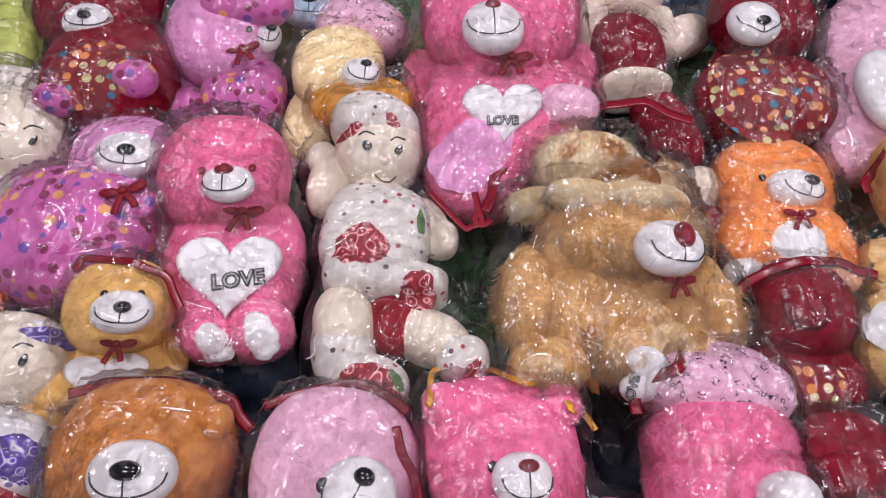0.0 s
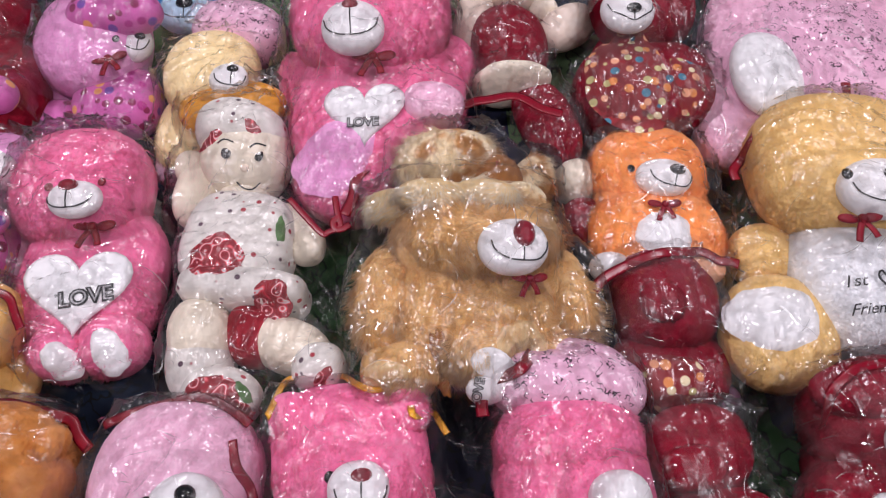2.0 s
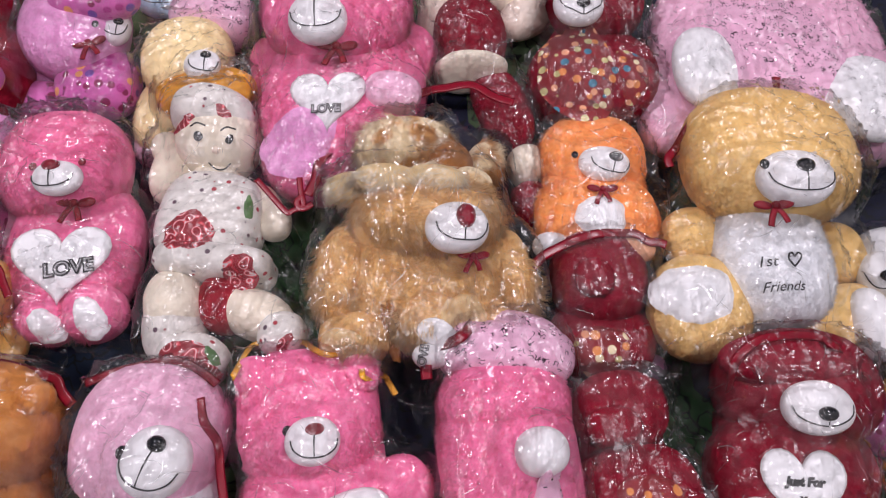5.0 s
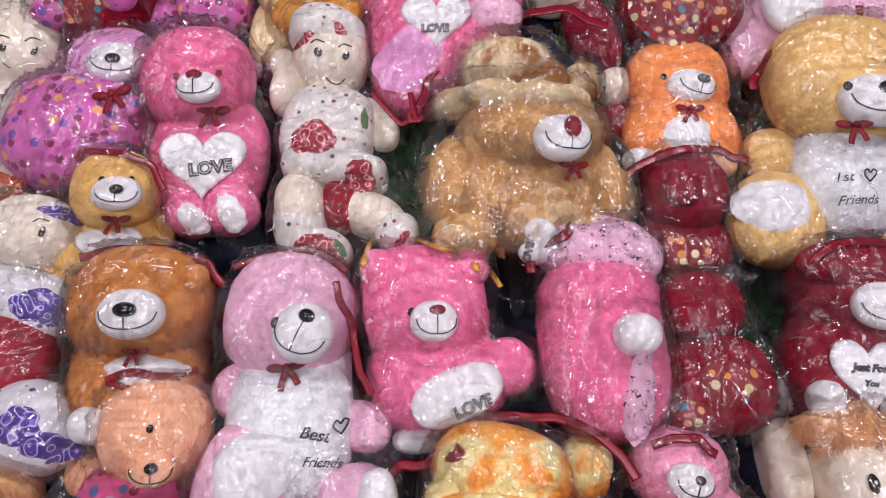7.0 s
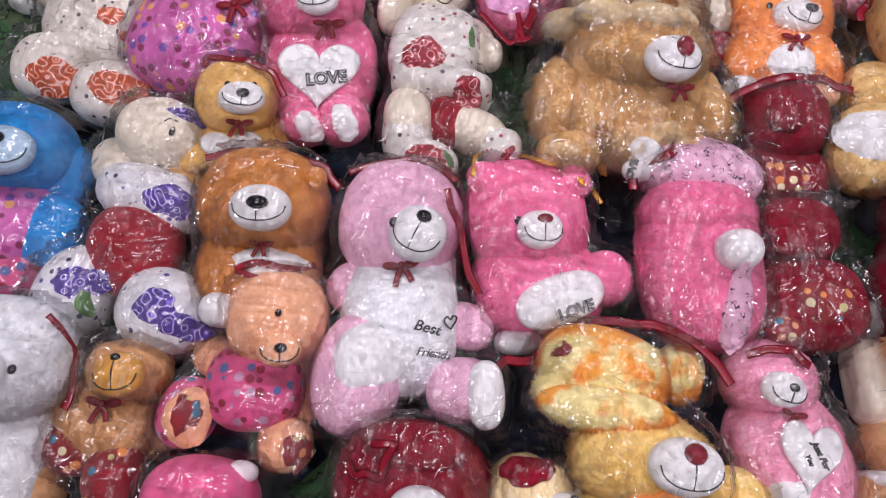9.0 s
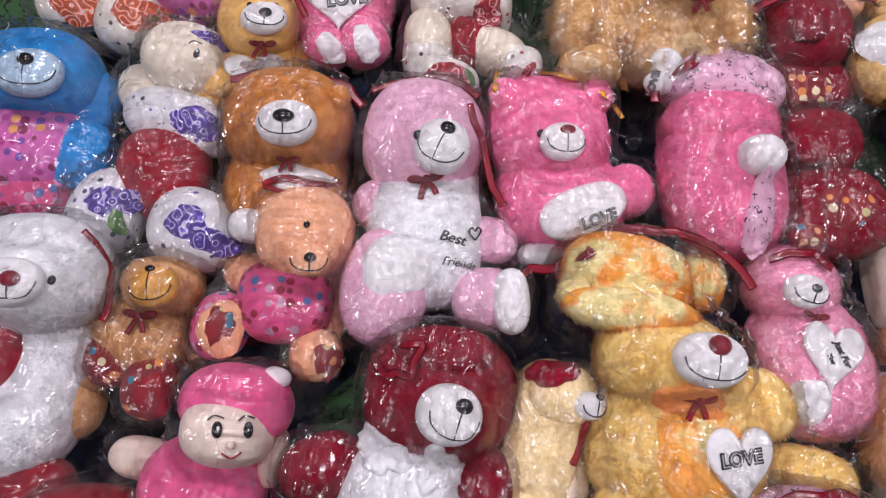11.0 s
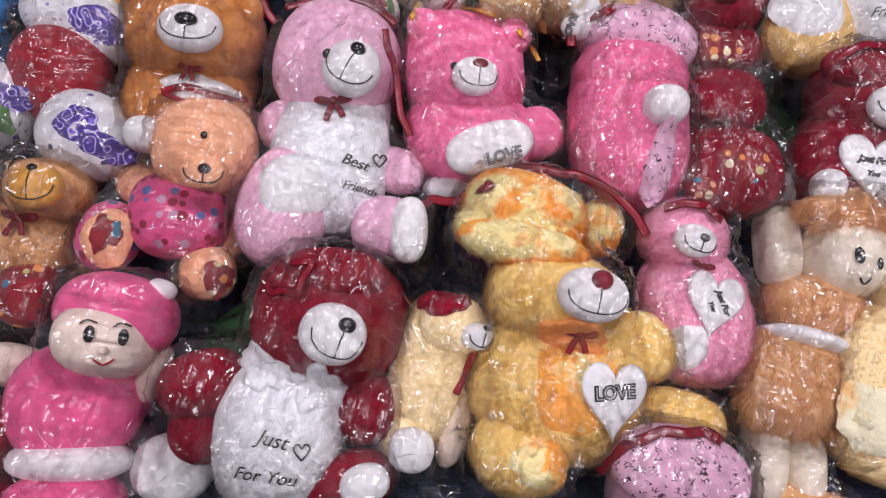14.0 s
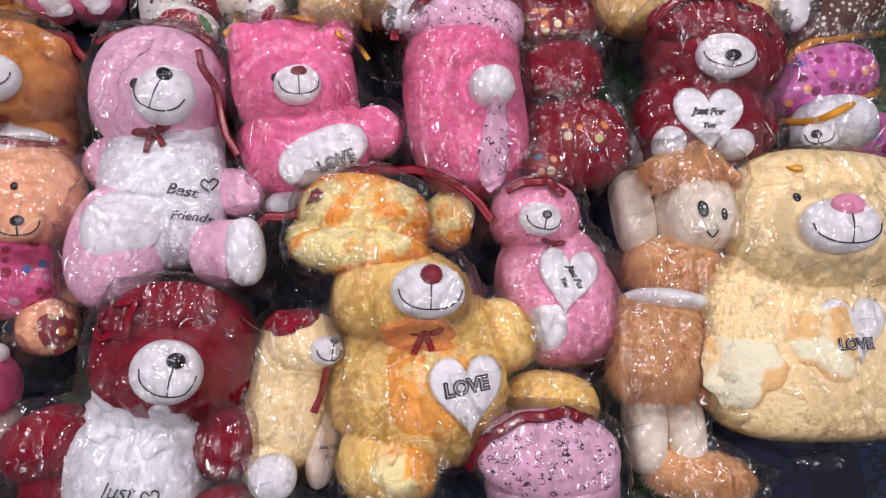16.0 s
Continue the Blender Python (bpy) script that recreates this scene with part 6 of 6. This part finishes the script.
t.drape("foot_pad", "blotch", (-0.0375, -0.1965), (0.0458, 0.0367), -3.0, 0.012, 0.05)
t.face("felt", (0.0031, 0.04, 0.227), (0.0500, 0.0381, 0.0295), -2.3, (0.09, 0.44), (0.0151, 0.0144, 0.0115), "red_nose")
t.heart("felt", (0.0519, -0.0904, 0.1805), 0.0514, 0.0561, 3, (0.274, -0.116, 0.955), "LOVE", (-0.0033, 0.0043), 0.0655, 9, 0.009, 0)
t.bow((-0.0037, -0.0123, 0.1901), 0.0297, 0, "red")
t.cord("drawstring", "ribbon", [(-0.2532, 0.1593, 0.13), (-0.2395, 0.1743, 0.13), (-0.2303, 0.1811, 0.13), (-0.2109, 0.1797, 0.13), (-0.1896, 0.1847, 0.13), (-0.178, 0.1974, 0.13), (-0.1522, 0.1914, 0.1945), (-0.1353, 0.234, 0.13), (-0.109, 0.2473, 0.13), (-0.0705, 0.2515, 0.13), (-0.0335, 0.2483, 0.13), (-0.0039, 0.249, 0.13), (0.0376, 0.2354, 0.13), (0.0622, 0.2205, 0.13), (0.0868, 0.1973, 0.13), (0.0951, 0.1863, 0.13), (0.1087, 0.1634, 0.13)], 0.0056, 0.4)
t.blob("neck", "yellow", (-0.019, -0.0067, 0.074), (0.0905, 0.0557, 0.0720), 15.6)
t.done(margin=0.03)

t = Toy("teddy_bear", "cream teddy bear lying on its side in a maroon cap", "teddy bear", 0.093, -0.335, 0.000, False, "stuffed toys on the cloth")
t.blob("body", "cream", (0.007, 0.0066, 0.065), (0.0644, 0.1203, 0.0650), -7.6, square=2.6)
t.blob("head", "cream", (0.032, 0.0715, 0.09), (0.0579, 0.0511, 0.0600), -2.5, square=2.45)
t.blob("leg", "cream", (-0.0203, -0.0903, 0.07), (0.0413, 0.0584, 0.0500), -2.9)
t.blob("shirt", "skin", (0.0549, -0.0662, 0.0626), (0.0254, 0.0722, 0.0300), -7.7)
t.blob("foot_pad", "felt", (-0.0079, -0.1139, 0.1211), (0.0332, 0.0315, 0.0300), -3.0)
t.drape("cap", "maroon", (0.0174, 0.1028), (0.0429, 0.0215), 7.8, 0.012, 0.08)
t.face("felt", (0.0694, 0.057, 0.1391), (0.0244, 0.0211, 0.0164), -2.5, (0.53, 0.60), (0.0065, 0.0057, 0.0045), "nose")
t.cord("ribbon", "red", [(0.0695, 0.0341, 0.1211), (0.06, 0.0027, 0.1119), (0.0487, -0.0287, 0.1183)], 0.0057, 0.4)
t.words("Just For/You", (0.0652, -0.0774, 0.092), Vector((0, 0, 1)).rotation_difference(Vector((0.467, -0.094, 0.879))).to_matrix(), (0, 0), 0.0329, -5, 0.004, None, 0, 0.012)
t.blob("neck", "cream", (0.0195, 0.039, 0.05), (0.0498, 0.0348, 0.0480), -21.1)
t.done(margin=0.02)

t = Toy("teddy_bear", "pink teddy bear with a small printed white heart", "teddy bear", 0.534, -0.146, 0.000, False, "stuffed toys on the cloth")
t.blob("body", "mid_pink", (-0.0136, -0.0502, 0.065), (0.0901, 0.1139, 0.0650), 9.6, square=2.6)
t.blob("head", "mid_pink", (-0.0418, 0.0753, 0.075), (0.0739, 0.0645, 0.0650), -12.4, square=2.45)
t.blob("arm", "mid_pink", (-0.0819, -0.0082, 0.0536), (0.0295, 0.0517, 0.0236), -12.4)
t.blob("arm", "mid_pink", (0.0657, -0.0499, 0.0452), (0.0321, 0.0605, 0.0252), 12.5)
t.blob("leg", "mid_pink", (-0.0419, -0.1125, 0.0657), (0.0495, 0.0447, 0.0357), -2.4)
t.blob("leg", "mid_pink", (0.0246, -0.1138, 0.0526), (0.0412, 0.0500, 0.0326), -2.4)
t.drape("foot_pad", "felt", (-0.044, -0.1087), (0.0328, 0.0358), -2.4, 0.009, 0.05)
t.face("felt", (-0.0467, 0.0533, 0.1402), (0.0331, 0.0264, 0.0202), -7.2, (0.22, 0.07), (0.0078, 0.0069, 0.0055), "nose")
t.bow((-0.0263, 0.0176, 0.1235), 0.0207, -10, "ribbon")
t.heart("felt", (-0.0089, -0.0358, 0.1265), 0.0445, 0.0530, -10, (0.024, 0.045, 0.999), "Just For/You", (0.0099, -0.0016), 0.0445, -68, 0.009, 0)
t.cord("drawstring", "ribbon", [(-0.0933, 0.1034, 0.1306), (-0.0805, 0.1073, 0.1377), (-0.0652, 0.1125, 0.1406), (-0.0425, 0.1125, 0.1423), (-0.0266, 0.1123, 0.1401), (-0.0164, 0.0972, 0.1454), (-0.0047, 0.0899, 0.1434)], 0.0050, 0.4)
t.blob("neck", "mid_pink", (-0.0277, 0.0125, 0.054), (0.0635, 0.0643, 0.0520), 12.7)
t.done(margin=0.024)

t = Toy("rag_doll", "long cream doll with chestnut hair and a brown furry skirt", "doll", 0.726, -0.193, 0.000, True, "rag dolls on the cloth")
t.blob("x", "doll_white", (-0.0817, -0.2155, 0.045), (0.0299, 0.0744, 0.0450), -2.8, square=2.8)
t.blob("x", "doll_white", (-0.022, -0.2227, 0.045), (0.0292, 0.0692, 0.0450), -2.8, square=2.8)
t.blob("x", "hair", (-0.0085, -0.2904, 0.05), (0.0873, 0.0435, 0.0500), -12.4)
t.blob("x", "hair", (-0.0576, -0.0957, 0.066), (0.0794, 0.0893, 0.0680), -5.4, square=3.2)
for k in range(5):
    t.blob("x", "hair", (-0.118 + 0.030 * k, -0.092 - 0.003 * k, 0.108 - 0.006 * abs(k - 2)), (0.0170, 0.0840, 0.0260), -5.4, fluff=0.016)
t.blob("x", "hair", (-0.0136, 0.0301, 0.07), (0.0824, 0.0561, 0.0700), -2.2)
t.blob("x", "felt", (-0.0393, -0.027, 0.074), (0.0724, 0.0185, 0.0700), -8.3)
t.blob("x", "doll_white", (-0.0675, 0.1294, 0.065), (0.0290, 0.0690, 0.0450), 6.2, square=3.2)
t.blob("x", "hair", (0.0085, 0.1700, 0.125), (0.0800, 0.0400, 0.0520), -12.4, fluff=0.02)
for hx, hy, hr in ((-0.040, 0.158, -38), (-0.022, 0.176, -24), (0.000, 0.186, -12), (0.026, 0.184, 4), (0.050, 0.172, 20), (0.068, 0.152, 36)):
    t.blob("x", "hair", (hx, hy, 0.150), (0.0150, 0.0340, 0.0240), hr, fluff=0.018)
t.blob("x", "doll_white", (0.0224, 0.1089, 0.1), (0.0636, 0.0665, 0.0750), -2.0, fluff=0)
t.blob("x", "felt", (-0.0211, 0.2407, 0.06), (0.0561, 0.0334, 0.0400), 18.6)
t.blob("eye", "nose", (0.0031, 0.0985, 0.1721), (0.0085, 0.0135, 0.0032), 5, None, "", 0.0, 0.0, 2.0, False)
t.eye((0.0036, 0.1001, 0.1753), 0.0023, "felt")
t.blob("eye", "nose", (0.0345, 0.0904, 0.1705), (0.0055, 0.0105, 0.0032), 5, None, "", 0.0, 0.0, 2.0, False)
t.eye((0.0328, 0.0921, 0.1754), 0.0017, "felt")
t.cord("x", "ink", [(0.0095, 0.0662, 0.1608), (0.02, 0.0587, 0.1545), (0.0262, 0.0669, 0.1626)], 0.0013, 1.0)
t.done(margin=0.02)

t = Toy("teddy_bear", "large cream yellow teddy bear with a pink nose", "teddy bear", 0.985, -0.204, 0.000, False, "stuffed toys on the cloth")
t.blob("body", "cream", (-0.0771, -0.088, 0.085), (0.1803, 0.1500, 0.0850), -2.5, square=3.8)
t.blob("head", "cream", (-0.0521, 0.0901, 0.12), (0.1520, 0.1160, 0.0900), -2.0, square=3.4)
t.blob("leg", "cream", (-0.1873, -0.1275, 0.09), (0.0741, 0.0768, 0.0600), -2.6)
t.blob("arm", "cream", (-0.156, 0.0087, 0.09), (0.0494, 0.0689, 0.0500), -12.4)
t.drape("foot_pad", "pale_blotch", (-0.2212, -0.1295), (0.0570, 0.0528), -2.6, 0.01, 0.1)
t.drape("belly", "pale_blotch", (-0.0978, -0.0924), (0.0601, 0.0594), -2.5, 0.01, 0.1)
t.face("felt", (-0.0785, 0.0648, 0.2122), (0.0590, 0.0415, 0.0317), -2.0, (-0.02, 0.58), (0.0244, 0.0163, 0.0130), "pink_nose")
t.eye((-0.1269, 0.1133, 0.1995), 0.0091, "nose")
t.heart("felt", (-0.0563, -0.0733, 0.1663), 0.0493, 0.0493, 0, (0.032, 0.023, 0.999), "LOVE", (-0.0083, -0.0289), 0.0526, 0, 0.009, 0)
t.cord("drawstring", "frill", [(-0.1468, 0.2047, 0.09), (-0.124, 0.2065, 0.09), (-0.1056, 0.2183, 0.09), (-0.1297, 0.1702, 0.1863), (-0.1096, 0.1584, 0.2016), (0.0027, 0.2046, 0.09), (0.0436, 0.204, 0.09), (0.0672, 0.1972, 0.09), (0.0988, 0.1921, 0.09)], 0.0038, 0.4)
t.blob("neck", "cream", (-0.0646, 0.0031, 0.07), (0.1278, 0.0879, 0.0680), -8.2)
t.done(margin=0.03)

t = Toy("teddy_bear", "toy in a printed pink hat with maroon brim", "teddy bear", 0.494, -0.494, 0.000, False, "stuffed toys on the cloth")
t.blob("head", "pale_pink", (-0.0115, 0.0174, 0.085), (0.0959, 0.0788, 0.0850), -3.0, square=2.45)
t.blob("body", "pale_pink", (-0.0098, -0.0685, 0.08), (0.1072, 0.0733, 0.0800), -3.2, square=2.6)
t.blob("hat", "doodle", (-0.0221, 0.0571, 0.1411), (0.1029, 0.0633, 0.0500), -7.7)
t.cord("drawstring", "ribbon", [(-0.136, 0.0414, 0.13), (-0.1239, 0.0662, 0.1603), (-0.1129, 0.0856, 0.174), (-0.0924, 0.0954, 0.1841), (-0.064, 0.1093, 0.1833), (-0.0323, 0.1098, 0.185), (-0.0003, 0.1147, 0.171), (0.0162, 0.1066, 0.1784), (0.048, 0.0996, 0.13)], 0.0058, 0.4)
t.blob("neck", "pale_pink", (-0.0107, -0.0256, 0.066), (0.0825, 0.0429, 0.0640), 1.2)
t.done(margin=0.028)

t = Toy("teddy_bear", "white teddy bear in a spotted purple hat with yellow trim", "teddy bear", 1.081, 0.135, 0.000, False, "stuffed toys on the cloth")
t.blob("body", "polka_lilac", (-0.0058, -0.0778, 0.05), (0.0773, 0.0498, 0.0500), -1.6, square=2.6)
t.blob("head", "white", (-0.0634, -0.063, 0.08), (0.0672, 0.0489, 0.0700), -1.6, square=2.45)
t.blob("hat", "polka_lilac", (-0.0529, 0.0329, 0.06), (0.1081, 0.0606, 0.0600), 13.9)
t.blob("hat_top", "polka_brown", (-0.0025, 0.157, 0.06), (0.1126, 0.0479, 0.0600), 19.3)
t.face("felt", (-0.1106, -0.0942, 0.1139), (0.0313, 0.0233, 0.0175), -1.6, (-0.45, -0.12), (0.0093, 0.0075, 0.0060), "nose")
t.cord("trim", "frill", [(-0.1589, 0.0106, 0.076), (-0.1343, 0.0558, 0.0915), (-0.0657, 0.0976, 0.0837), (0.0154, 0.1122, 0.0756), (0.1282, 0.1589, 0.0064)], 0.0076, 1.0)
t.cord("trim", "frill", [(-0.1303, -0.0278, 0.0306), (-0.1219, -0.0711, 0.1237), (-0.0823, -0.0616, 0.154), (0.1028, 0.0404, 0.0064)], 0.0064, 1.0)
t.blob("neck", "white", (-0.0346, -0.0704, 0.042), (0.0421, 0.0298, 0.0400), 75.5)
t.done(margin=0.02)

t = Toy("teddy_bear", "maroon and red stuffed toy in a red cap", "teddy bear", -0.636, -0.522, 0.000, False, "stuffed toys on the cloth")
t.blob("head", "red", (0.0426, 0.0202, 0.08), (0.1064, 0.0700, 0.0800), 4.2, square=2.45)
t.blob("body", "maroon", (0.0518, -0.0691, 0.08), (0.1090, 0.0685, 0.0800), 4.4, square=2.6)
t.blob("neck", "maroon", (0.0472, -0.0244, 0.066), (0.0915, 0.0449, 0.0640), 5.9)
t.done(margin=0.02)

t = Toy("teddy_bear", "yellow stuffed toy in clear plastic", "teddy bear", -0.768, -0.541, 0.000, False, "stuffed toys on the cloth")
t.blob("body", "yellow", (0.0373, -0.0084, 0.05), (0.0272, 0.0538, 0.0500), 4.3, square=2.6)
t.done(margin=0.015)

t = Toy("stuffed_toy", "red stuffed toy with white trim in plastic", "stuffed toy", -0.972, 0.693, 0.000, False, "stuffed toys on the cloth")
t.blob("body", "red", (0.0423, -0.0374, 0.04), (0.0519, 0.0309, 0.0400), 1.6, square=2.6)
t.blob("trim", "felt", (0.0557, -0.0842, 0.03), (0.0426, 0.0121, 0.0300), 1.6)
t.done(margin=0.015)
